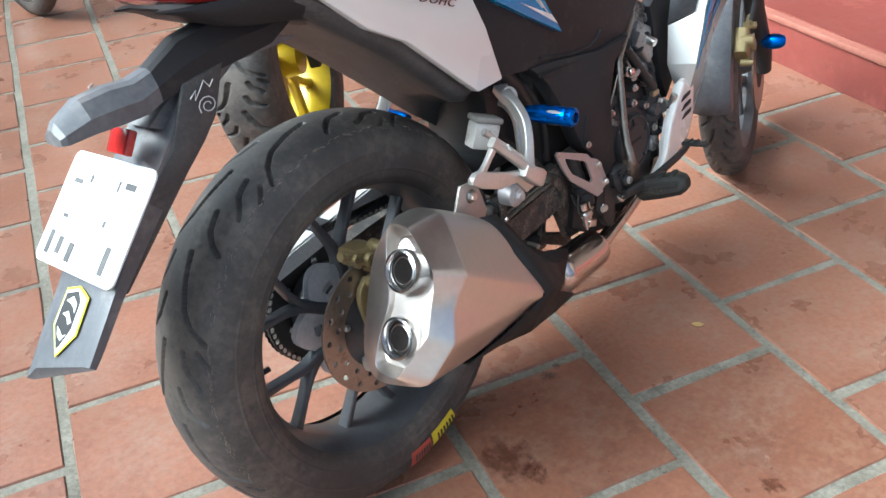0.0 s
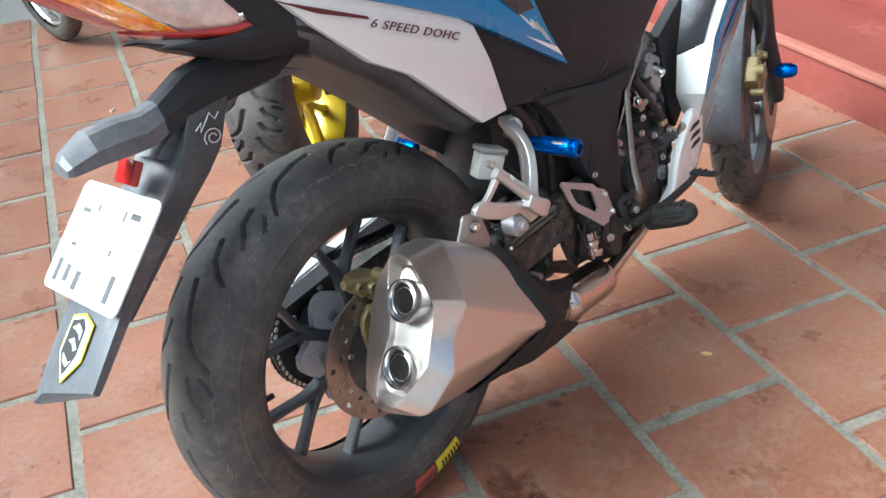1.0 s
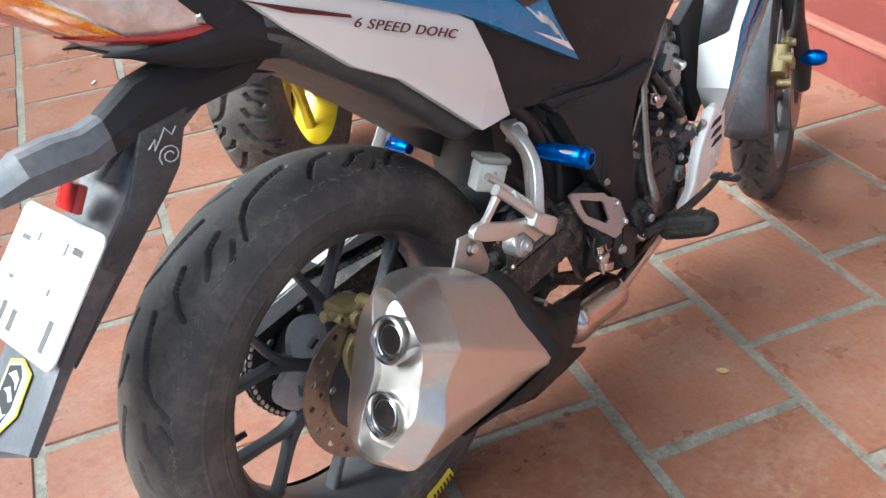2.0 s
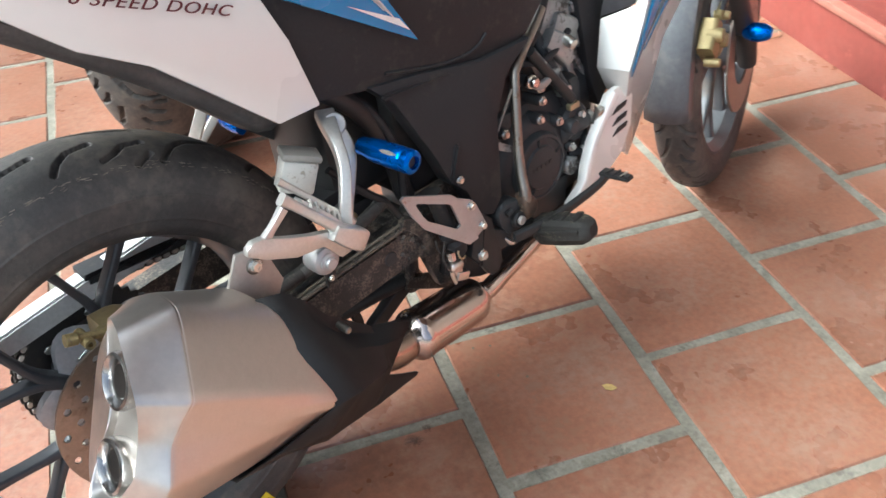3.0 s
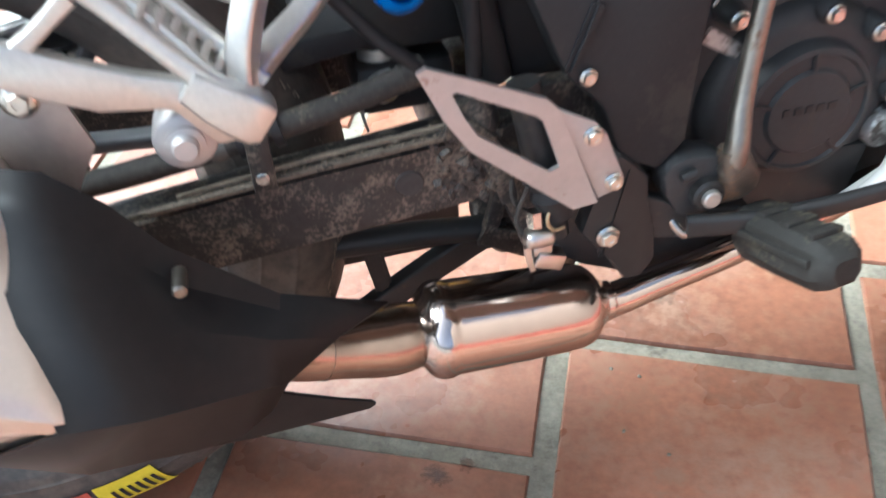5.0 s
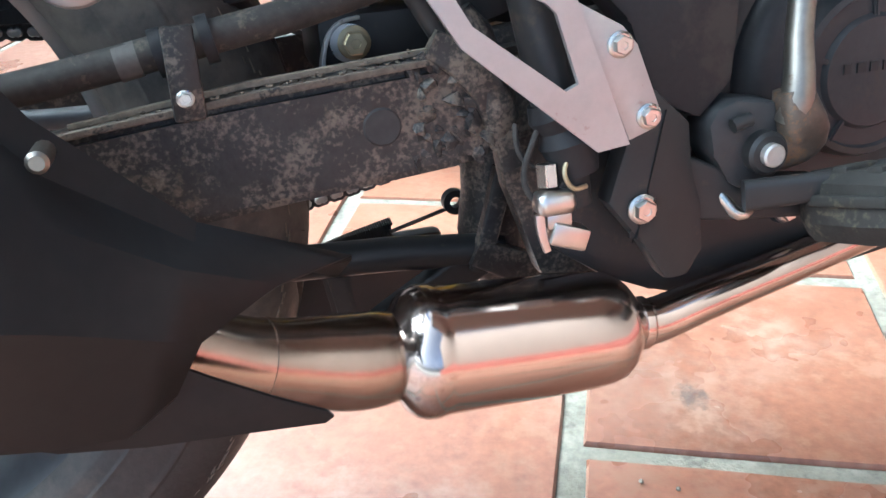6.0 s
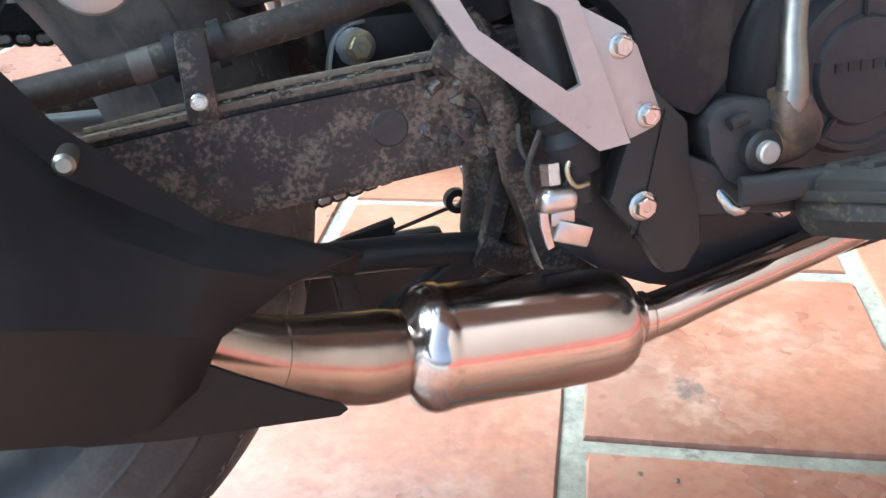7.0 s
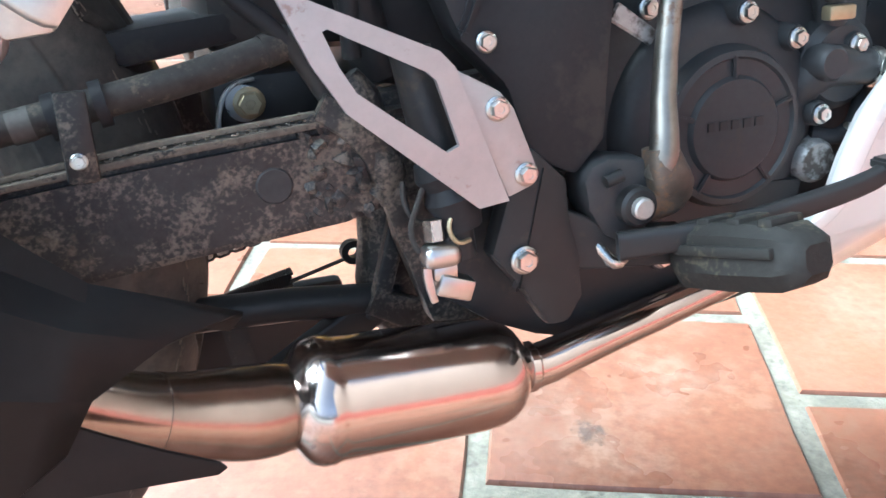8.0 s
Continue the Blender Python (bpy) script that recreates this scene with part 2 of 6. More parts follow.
def lathe(profile, n=32, bm=None, m=None, closed=False):
    """Turns (r, y) round the y axis."""
    bm = bm or bmesh.new()
    m = m or Matrix()
    rings = []
    for k in range(n):
        a = 2 * math.pi * k / n
        rings.append([bm.verts.new(m @ Vector((r * math.cos(a), y, r * math.sin(a)))) for r, y in profile])
    last = len(profile) if closed else len(profile) - 1
    for k in range(n):
        p, q = rings[k], rings[(k + 1) % n]
        for i in range(last):
            j = (i + 1) % len(profile)
            bm.faces.new((p[i], q[i], q[j], p[j]))
    if not closed:
        for i in (0, -1):
            if profile[i][0] > 1e-5:
                bm.faces.new([r[i] for r in rings])
    bmesh.ops.remove_doubles(bm, verts=bm.verts[:], dist=1e-5)
    return bm


def sweep(points, radii, n=12, bm=None, flat=1.0, cap=True, smooth=0):
    """A tube along points; radii one number or one for each point; flat squeezes it sideways."""
    bm = bm or bmesh.new()
    pts = [Vector(p) for p in points]
    rs = list(radii) if isinstance(radii, (list, tuple)) else [radii] * len(pts)
    for _ in range(smooth):
        p2, r2 = [pts[0]], [rs[0]]
        for i in range(len(pts) - 1):
            p2 += [pts[i].lerp(pts[i + 1], 0.25), pts[i].lerp(pts[i + 1], 0.75)]
            r2 += [rs[i] * 0.75 + rs[i + 1] * 0.25, rs[i] * 0.25 + rs[i + 1] * 0.75]
        pts, rs = p2 + [pts[-1]], r2 + [rs[-1]]
    side = None
    rings = []
    for i, p in enumerate(pts):
        d = (pts[min(i + 1, len(pts) - 1)] - pts[max(i - 1, 0)]).normalized()
        if side is None:
            side = d.cross(Vector((0, 0, 1)) if abs(d.z) < 0.9 else Vector((0, 1, 0))).normalized()
        side = (side - d * side.dot(d)).normalized()
        up = side.cross(d)
        rings.append([bm.verts.new(p + side * (math.cos(2 * math.pi * k / n) * rs[i] * flat) + up * (math.sin(2 * math.pi * k / n) * rs[i])) for k in range(n)])
    for a, b in zip(rings, rings[1:]):
        for k in range(n):
            bm.faces.new((a[k], a[(k + 1) % n], b[(k + 1) % n], b[k]))
    if cap:
        bm.faces.new(rings[0])
        bm.faces.new(rings[-1])
    return bm


def plate(outline, y0, y1, bevel=0.0, bm=None, warp=None):
    """A sheet of the outline (x, z), from y0 to y1; warp(x, z) shifts y."""
    own = bmesh.new()
    f = own.faces.new([own.verts.new((x, y0, z)) for x, z in outline])
    made = bmesh.ops.extrude_face_region(own, geom=[f])["geom"]
    bmesh.ops.translate(own, vec=(0, y1 - y0, 0), verts=[g for g in made if isinstance(g, bmesh.types.BMVert)])
    if bevel:
        bmesh.ops.bevel(own, geom=own.edges[:], offset=bevel, segments=2, affect="EDGES", profile=0.6, clamp_overlap=True)
    if warp:
        for v in own.verts:
            v.co.y += warp(v.co.x, v.co.z)
    if bm is None:
        return own
    me = bpy.data.meshes.new("tmp")
    own.to_mesh(me)
    own.free()
    bm.from_mesh(me)
    bpy.data.meshes.remove(me)
    return bm


def holed(outline, hole, y0, y1, warp=None, bevel=0.0015):
    """A sheet with one opening; outline and hole have equally many points, in step."""
    bm = bmesh.new()
    n = len(outline)
    rings = [[bm.verts.new((x, y + (warp(x, z) if warp else 0), z)) for x, z in ring] for ring in (outline, hole) for y in (y0, y1)]
    o0, o1, h0, h1 = rings
    for k in range(n):
        j = (k + 1) % n
        bm.faces.new((o0[k], o0[j], h0[j], h0[k]))
        bm.faces.new((o1[k], o1[j], h1[j], h1[k]))
        bm.faces.new((o0[k], o0[j], o1[j], o1[k]))
        bm.faces.new((h0[k], h0[j], h1[j], h1[k]))
    if bevel:
        sharp = [e for e in bm.edges if len(e.link_faces) == 2 and e.calc_face_angle(0) > 0.8]
        bmesh.ops.recalc_face_normals(bm, faces=bm.faces[:])
        bmesh.ops.bevel(bm, geom=sharp, offset=bevel, segments=1, affect="EDGES")
    return bm


def loft(rows, close_rows=False, cap=False, bm=None):
    """A skin over rows of points."""
    bm = bm or bmesh.new()
    vs = [[bm.verts.new(p) for p in row] for row in rows]
    for a, b in zip(vs, vs[1:]):
        n = len(a)
        for k in range(n if close_rows else n - 1):
            bm.faces.new((a[k], a[(k + 1) % n], b[(k + 1) % n], b[k]))
    if cap:
        bm.faces.new(vs[0])
        bm.faces.new(vs[-1])
    return bm


def thicken(ob, t):
    """Gives a skin its thickness."""
    md = ob.modifiers.new("thickness", "SOLIDIFY")
    md.thickness, md.offset = t, 0
    return ob


def bar(p, q, w0, w1, d0, d1, bm=None, bevel=0.003, side=(0, 1, 0)):
    """A tapered bar from p to q, w across and d along the given side."""
    bm = bm or bmesh.new()
    p, q, s = Vector(p), Vector(q), Vector(side)
    d = (q - p).normalized()
    s = (s - d * s.dot(d)).normalized()
    u = s.cross(d)
    own = []
    for c, w, t in ((p, w0, d0), (q, w1, d1)):
        own.append([bm.verts.new(c + u * (a * w / 2) + s * (b * t / 2)) for a, b in ((-1, -1), (1, -1), (1, 1), (-1, 1))])
    fs = [bm.faces.new(own[0]), bm.faces.new(own[1])]
    for k in range(4):
        fs.append(bm.faces.new((own[0][k], own[0][(k + 1) % 4], own[1][(k + 1) % 4], own[1][k])))
    if bevel:
        bmesh.ops.bevel(bm, geom=list({e for f in fs for e in f.edges}), offset=bevel, segments=2, affect="EDGES", clamp_overlap=True)
    return bm


def beam(points, widths, depths, side=(0, 1, 0), bm=None, soft=0.35, rounds=2, n=5):
    """A cast bar of rounded oblong section along points: widths across, depths along the given side."""
    bm = bm or bmesh.new()
    pts = [(Vector(p), w, d) for p, w, d in zip(points, widths, depths)]
    for _ in range(rounds):
        nxt = [pts[0]]
        for (p, w, d), (q, w2, d2) in zip(pts, pts[1:]):
            nxt += [(p.lerp(q, 0.25), w * 0.75 + w2 * 0.25, d * 0.75 + d2 * 0.25), (p.lerp(q, 0.75), w * 0.25 + w2 * 0.75, d * 0.25 + d2 * 0.75)]
        pts = nxt + [pts[-1]]
    rows = []
    for i, (p, w, d) in enumerate(pts):
        t = (pts[min(i + 1, len(pts) - 1)][0] - pts[max(i - 1, 0)][0]).normalized()
        sd = Vector(side)
        sd = (sd - t * sd.dot(t)).normalized()
        u = sd.cross(t)
        r = soft * min(w, d) / 2
        row = []
        for cx, cy, a0 in ((w / 2 - r, d / 2 - r, 0), (-w / 2 + r, d / 2 - r, 90), (-w / 2 + r, -d / 2 + r, 180), (w / 2 - r, -d / 2 + r, 270)):
            for k in range(n):
                a = radians(a0 + 90 * k / (n - 1))
                row.append(p + u * (cx + r * math.cos(a)) + sd * (cy + r * math.sin(a)))
        rows.append(row)
    return loft(rows, True, True, bm)


def bolt_mesh(r=0.0052, h=0.0055):
    """A flanged hexagon bolt head along -y."""
    bm = lathe([(0, 0), (r * 1.35, 0), (r * 1.35, -0.0012), (r * 1.1, -0.002), (r * 1.0, -0.002)], 20)
    lathe([(0, -0.0015), (r, -0.0015), (r, -h + 0.001), (r * 0.88, -h), (r * 0.45, -h), (r * 0.4, -h + 0.0008), (0, -h + 0.0008)], 6, bm)
    return finish(bm, 30)


BOLT = bolt_mesh()
SMALL_BOLT = bolt_mesh(0.0042, 0.0045)
for b_mesh in (BOLT, SMALL_BOLT):
    b_mesh.materials.append(STEEL)


def bolt(parent, x, y, z, small=False, scale=1.0, turn=None, label=""):
    return part("bolt", SMALL_BOLT if small else BOLT, STEEL, parent, label, at=pose(x, y, z, 0, random.uniform(0, 60), 0) @ Matrix.Diagonal((scale, scale, scale, 1)))


# ---- ground, steps ----
P = 0.32
ground = part("ground", box(-60, 60, -60, 60, -0.3, -0.011), CONCRETE)
tagged(ground, "grey concrete ground round the tiled yard", "ground", kind="structure")
floor = part("floor", box(-3.52, 0.953, -2.0, 3.30, -0.2, -0.0035), GROUT)
tagged(floor, "grey cement bed with joints between terracotta floor tiles", "floor", kind="structure")

STEP_X, STEP_H, TREAD = 0.95, 0.148, 0.385


def step(name, x0, z0, z1):
    x1 = 3.0
    bm = box(x0, x1, -3.2, 4.6, z0, z1 - 0.02, 0.004)
    ob = part(name, bm, STEP_RED)
    tagged(ob, "dark red painted cement step with a worn nosing", "step", "entrance steps", "structure")
    part("nosing", box(x0 - 0.012, x1, -3.2, 4.6, z1 - 0.021, z1, 0.006), STEP_EDGE, ob, "worn paler nosing of the step")
    part("tread", box(x0 + 0.02, x1, -3.2, 4.6, z1 - 0.001, z1 + 0.003), STEP_RED, ob)
    return ob


step("step", STEP_X, -0.05, STEP_H)
step("step", STEP_X + TREAD, STEP_H - 0.01, 2 * STEP_H)
# Unseen wall, added so the steel reflects something dark to the east.
unseen_east = part("wall_east", box(2.2, 2.4, -3.2, 4.6, 0.25, 3.4, 0.01), mat("unseen_wall_brown", (0.13, 0.10, 0.08), 0.7, vary=0.15, scale=3, fine=40, bump=0.1))
tagged(unseen_east, "unseen plain brown wall added behind the steps to darken reflections", "wall", kind="structure")

# Unseen canopy, added to keep sky light off the right-hand floor.
unseen_roof_bm = box(-0.2, 2.4, -0.7, 4.6, 2.6, 2.8, 0.01)
unseen_roof = part("ceiling", unseen_roof_bm, mat("unseen_roof_dark", (0.22, 0.18, 0.15), 0.7, vary=0.2, scale=3, fine=40, bump=0.1))
tagged(unseen_roof, "unseen plain dark canopy added to shade the right of the floor", "ceiling", kind="structure")

# Added out of view: cuts off low sky beyond the tiles.
north = part("wall_north", box(-5.2, 2.4, 4.6, 4.8, -0.01, 3.4, 0.01), mat("unseen_wall_grey", (0.45, 0.42, 0.38), 0.75, vary=0.15, scale=3, fine=40, bump=0.1))
tagged(north, "unseen plain grey wall added to block low northern sky", "wall", kind="structure")

# Unseen blocker to the west; dims what the muffler's end reflects.
west = part("wall_west", box(-5.4, -5.2, -3.2, 4.8, -0.01, 3.2, 0.01), mat("unseen_wall_dark", (0.20, 0.19, 0.165), 0.8, vary=0.2, scale=2, fine=40, bump=0.1))
tagged(west, "unseen plain grey wall added to dim the western horizon", "wall", kind="structure")

# ---- the motorcycle ----
BIKE = pose(-0.772, -0.092, 0.001, -8.3, 0, 24.6)
bike = thing("motorcycle", "white and blue sport motorcycle leaning on its side stand", "motorcycle", BIKE)


def tyre_bm(R, w, hs, nu, nv, pitches, depth, scale=1.0):
    """A tyre round the y axis with its tread cut in."""
    qs = np.linspace(-1.92, 1.92, nv)
    th = np.linspace(0, 2 * math.pi, nu, endpoint=False)
    A, Q = np.meshgrid(th, qs, indexing="ij")
    pitch = 2 * math.pi * R / pitches
    lat = np.abs(Q) * (w + hs) / 2
    along = np.mod(A * R + np.where(Q > 0, pitch / 2, 0.0), pitch)
    grooves = (
        ((0.000, 0.006), (0.035, 0.011), (0.075, 0.020), (0.098, 0.034), (0.116, 0.058)),
        ((0.130, 0.024), (0.155, 0.029), (0.170, 0.041), (0.184, 0.048)),
        ((0.186, 0.014), (0.214, 0.020), (0.231, 0.033), (0.240, 0.046)),
        ((0.128, 0.046), (0.148, 0.062)),
    )
    near = np.full(A.shape, 1.0)
    k = pitch / 0.247
    for line in grooves:
        for (a0, l0), (a1, l1) in zip(line, line[1:]):
            a0, l0, a1, l1 = a0 * k, l0 * scale, a1 * k, l1 * scale
            for shift in (-pitch, 0, pitch):
                dx, dy = a1 - a0, l1 - l0
                u = np.clip(((along + shift - a0) * dx + (lat - l0) * dy) / (dx * dx + dy * dy), 0, 1)
                near = np.minimum(near, np.hypot(along + shift - a0 - u * dx, lat - l0 - u * dy))
    cut = np.clip((0.0036 * scale - near) / (0.0006 * scale), 0, 1)
    r = R - hs + hs * np.sign(np.cos(Q)) * np.abs(np.cos(Q)) ** 0.86 - depth * cut
    for ridge in (1.42, 1.60, 1.78):
        r = r + 0.0014 * np.exp(-((np.abs(Q) - ridge) / 0.034) ** 2)
    Y = (w + sum(0.0008 * np.exp(-((np.abs(Q) - q) / 0.026) ** 2) for q in (1.42, 1.74))) * np.sign(np.sin(Q)) * np.abs(np.sin(Q)) ** 0.86
    rb = R - hs - hs * abs(math.cos(1.92)) ** 0.86
    pad = lambda v: np.full((nu, 1), v)
    r = np.hstack([pad(rb - 0.012), pad(rb - 0.006), r, pad(rb - 0.006), pad(rb - 0.012)])
    Y = np.hstack([pad(-w * 0.80), pad(-w * 0.88), Y, pad(w * 0.88), pad(w * 0.80)])
    c = np.cos(th)[:, None]
    sn = np.sin(th)[:, None]
    co = np.stack([r * c, Y, r * sn], -1).reshape(-1, 3)
    m = nv + 4
    i = np.arange(nu)[:, None] * m + np.arange(m - 1)[None, :]
    j = (np.arange(nu)[:, None] + 1) % nu * m + np.arange(m - 1)[None, :]
    faces = np.stack([i, i + 1, j + 1, j], -1).reshape(-1, 4)
    me = bpy.data.meshes.new("tyre")
    me.from_pydata(co.tolist(), [], faces.tolist())
    me.shade_smooth()
    return me


def rim_bm(r_out, w, deep):
    half = [(r_out, -w), (r_out - 0.010, -w), (r_out - 0.015, -w + 0.007), (r_out - deep, -w * 0.45)]
    prof = half + [(r, -y) for r, y in reversed(half)] + [(r_out - 0.004, w * 0.6), (r_out - 0.008, 0), (r_out - 0.004, -w * 0.6)]
    return lathe(prof, 96, closed=True)


def spoke_bm(ang, spread, r_hub, r_joint, r_rim, w, d, y=0.0):
    """One Y-shaped cast spoke."""
    def at(r, a):
        return (r * math.cos(a), y, r * math.sin(a))
    bm = bmesh.new()
    for s in (-1, 1):
        pts = [at(r_hub, ang), at(r_joint * 0.82, ang + s * 0.01), at(r_joint * 1.06, ang + s * spread * 0.28), at((r_joint + r_rim) / 2, ang + s * spread * 0.72), at(r_rim, ang + s * spread)]
        beam(pts, [w * 1.9, w * 1.35, w * 1.0, w * 0.85, w * 1.15], [d * 1.15, d, d * 0.95, d * 0.85, d * 0.95], bm=bm, soft=0.7, rounds=2)
    return bm


AX = 0.314
hub_at = Matrix.Translation((0, 0, AX))
rear_wheel = part("rear_wheel", rim_bm(0.226, 0.062, 0.030), RIM, bike, "dark grey cast alloy rear wheel", hub_at)
part("tyre", tyre_bm(AX, 0.0795, 0.066, 1600, 220, 8, 0.0085), RUBBER, rear_wheel, "dusty black rear tyre with curved tread grooves", smooth=60)
for k in range(6):
    part("spoke", spoke_bm(radians(26 + 60 * k), radians(15), 0.040, 0.112, 0.199, 0.0115, 0.025), RIM, rear_wheel)
hub = part("hub", lathe([(0, -0.075), (0.022, -0.075), (0.026, -0.07), (0.045, -0.062), (0.05, -0.03), (0.045, 0.0), (0.06, 0.03), (0.064, 0.062), (0.03, 0.07), (0, 0.07)], 40), RIM, rear_wheel)
web = bmesh.new()
for y in (-0.008, 0.010):
    for k in range(72):
        a0, a1 = radians(5 * k), radians(5 * k + 5)
        r_out = 0.094 + 0.012 * math.cos(6 * ((a0 + a1) / 2 - radians(56)))
        rs = [0.036, 0.060, 0.074, r_out]
        for i in range(3):
            if i == 1 and (5 * k - 56 + 10) % 60 < 15:
                continue
            ra = [rs[i], rs[i + 1]]
            ends = [[r if r < 0.079 else 0.094 + 0.012 * math.cos(6 * (a - radians(56))) for r in ra] for a in (a0, a1)]
            web.faces.new([web.verts.new((r * math.cos(a), y + (0.006 if r > 0.08 and y < 0 else 0), r * math.sin(a))) for r, a in ((ends[0][0], a0), (ends[0][1], a0), (ends[1][1], a1), (ends[1][0], a1))])
bmesh.ops.remove_doubles(web, verts=web.verts[:], dist=1e-5)
part("hub_web", web, HUBGREY, rear_wheel, "pale grey cast hub web with square windows", smooth=50)
nib = bmesh.new()
rng_n = random.Random(5)
for k in range(90):
    a, yy = rng_n.uniform(0, 2 * math.pi), rng_n.choice((-0.045, 0.045, -0.056, 0.056))
    q = math.asin(yy / 0.070)
    r = AX - 0.066 + 0.066 * math.cos(q)
    d = Vector((math.cos(a), math.sin(q) * 0.7, math.sin(a)))
    p0 = Vector((r * math.cos(a), yy, r * math.sin(a)))
    sweep([p0 - d * 0.001, p0 + d * rng_n.uniform(0.004, 0.009)], [0.0006, 0.0004], 4, nib)
scuff = bmesh.new()
for k in range(420):
    a, q = rng_n.uniform(0, 2 * math.pi), -rng_n.gauss(0.86, 0.035)
    r, yy = AX - 0.066 + 0.0662 * math.cos(q) ** 0.86, -0.0797 * math.sin(-q) ** 0.86
    along = Vector((-math.sin(a), rng_n.uniform(-0.7, 0.7), math.cos(a)))
    p0 = Vector((r * math.cos(a), yy, r * math.sin(a)))
    d = along * rng_n.uniform(0.001, 0.0045)
    sweep([p0 - d, p0 + d], [rng_n.uniform(0.0004, 0.0009), 0.0003], 4, scuff)
tagged(part("scuffing", scuff, mat("scuffed_rubber", (0.17, 0.145, 0.115), 0.8, vary=0.3, scale=60, fine=200), rear_wheel), kind="stuff")
tagged(part("rubber_nibs", nib, RUBBER, rear_wheel), kind="stuff")
for r0, r1, a0, a1, mt in ((0.250, 0.292, -67.5, -80.5, YELLOW_PRINT), (0.252, 0.288, -81.5, -92, RED_PRINT)):
    def wall(r, a):
        c = max(-1.0, min(1.0, (r - AX + 0.066) / 0.066))
        q = math.acos(math.copysign(abs(c) ** (1 / 0.86), c))
        return (r * math.cos(radians(a)), -0.0803 * math.sin(q) ** 0.86 - 0.0010, r * math.sin(radians(a)) - 0.0008)
    band = part("sidewall_print", loft([[wall(r0 + (r1 - r0) * j / 6, a0 + (a1 - a0) * i / 8) for i in range(9)] for j in range(7)]), mt, rear_wheel, "coloured print band on the tyre wall")
    for i in range(6):
        a, da = a0 + (a1 - a0) * (i + 0.8) / 7.6, 0.42
        strip = loft([[tuple(c + (0, -0.0007, -0.0004)[k] for k, c in enumerate(wall(r0 + (r1 - r0) * f, a + e))) for e in (-da, da)] for f in (0.26, 0.4, 0.55, 0.72)])
        part("print_bar", strip, DARK if mt is YELLOW_PRINT else RUBBER, band)
part("valve", sweep([(-0.203, 0, -0.005), (-0.165, -0.006, -0.004)], [0.0055, 0.0045], 10), BLACK_PLASTIC, rear_wheel, "black rubber tyre valve")

# brake disc with its holes
disc_bm = bmesh.new()
for r0, r1, off, hr, hm in ((0.070, 0.090, 0.0, 0.0050, 0.082), (0.090, 0.111, 0.5, 0.0050, 0.099)):
    for k in range(18):
        mid_a = radians(20 * (k + off))
        polar = [(r0, -10), (r0, 0), (r0, 10), (hm, 10), (r1, 10), (r1, 0), (r1, -10), (hm, -10)]
        out_pts = [(r * math.cos(mid_a + radians(a)), r * math.sin(mid_a + radians(a))) for r, a in polar]
        c = Vector((hm * math.cos(mid_a), hm * math.sin(mid_a)))
        in_pts = [tuple(c + (Vector(p) - c).normalized() * hr) for p in out_pts]
        piece = holed(out_pts, in_pts, -0.0725, -0.0685, bevel=0)
        tmp = bpy.data.meshes.new("tmp")
        piece.to_mesh(tmp)
        piece.free()
        disc_bm.from_mesh(tmp)
        bpy.data.meshes.remove(tmp)
bmesh.ops.remove_doubles(disc_bm, verts=disc_bm.verts[:], dist=1e-5)
disc = part("brake_disc", disc_bm, DISC, bike, "brown-stained drilled steel brake disc", hub_at)
carrier = lathe([(0.030, -0.066), (0.074, -0.066), (0.074, -0.0685), (0.030, -0.0685)], 48, closed=True)
part("disc_carrier", carrier, RIM, disc)
for k in range(4):
    a = radians(70 + 90 * k)
    part("bolt", SMALL_BOLT, STEEL, disc, at=pose(0.062 * math.cos(a), -0.069, 0.062 * math.sin(a)))
# axle, nut and right end
part("axle", sweep([(0, -0.135, AX), (0, 0.135, AX)], 0.009, 16), STEEL, bike)
part("axle_nut", lathe([(0, -0.149), (0.013, -0.149), (0.015, -0.146), (0.015, -0.133), (0.019, -0.132), (0.019, -0.129), (0, -0.129)], 6, m=Matrix.Translation((0, 0, AX))), STEEL, bike)
# caliper
cal = beam([(-0.018, -0.074, 0.150), (0.012, -0.074, 0.146), (0.034, -0.074, 0.118)], [0.028, 0.036, 0.030], [0.050, 0.056, 0.050], bm=None, soft=0.7)
caliper = part("brake_caliper", cal, GOLD, bike, "gold-coloured rear brake caliper", Matrix.Translation((-0.002, 0.008, AX - 0.030)))
for dx, dz, r in ((-0.016, 0.156, 0.0105), (-0.002, 0.134, 0.0095), (-0.005, 0.109, 0.0110), (-0.040, 0.170, 0.0065), (0.014, 0.158, 0.0110)):
    part("piston_boss", lathe([(r * 0.45, -0.116), (r * 0.45, -0.122), (r * 0.9, -0.122), (r, -0.119), (r, -0.090), (0, -0.090), (0, -0.116)], 20, m=Matrix.Translation((dx, 0, dz))), GOLD, caliper)
part("slide_pin", sweep([(-0.060, -0.110, 0.182), (-0.048, -0.110, 0.178), (-0.046, -0.110, 0.177), (-0.012, -0.108, 0.164)], [0.0072, 0.0072, 0.0048, 0.0055], 14), GOLD, caliper)
part("caliper_bracket", beam([(-0.005, -0.088, 0.112), (-0.026, -0.088, 0.095), (-0.024, -0.088, 0.050), (-0.014, -0.088, 0.012)], [0.016, 0.018, 0.013, 0.020], [0.010, 0.010, 0.009, 0.010]), GOLD, caliper)
part("caliper_lug", box(-0.048, -0.018, -0.094, -0.078, -0.030, -0.006, 0.004), ALU, caliper)
bolt(caliper, -0.040, -0.095, -0.024)
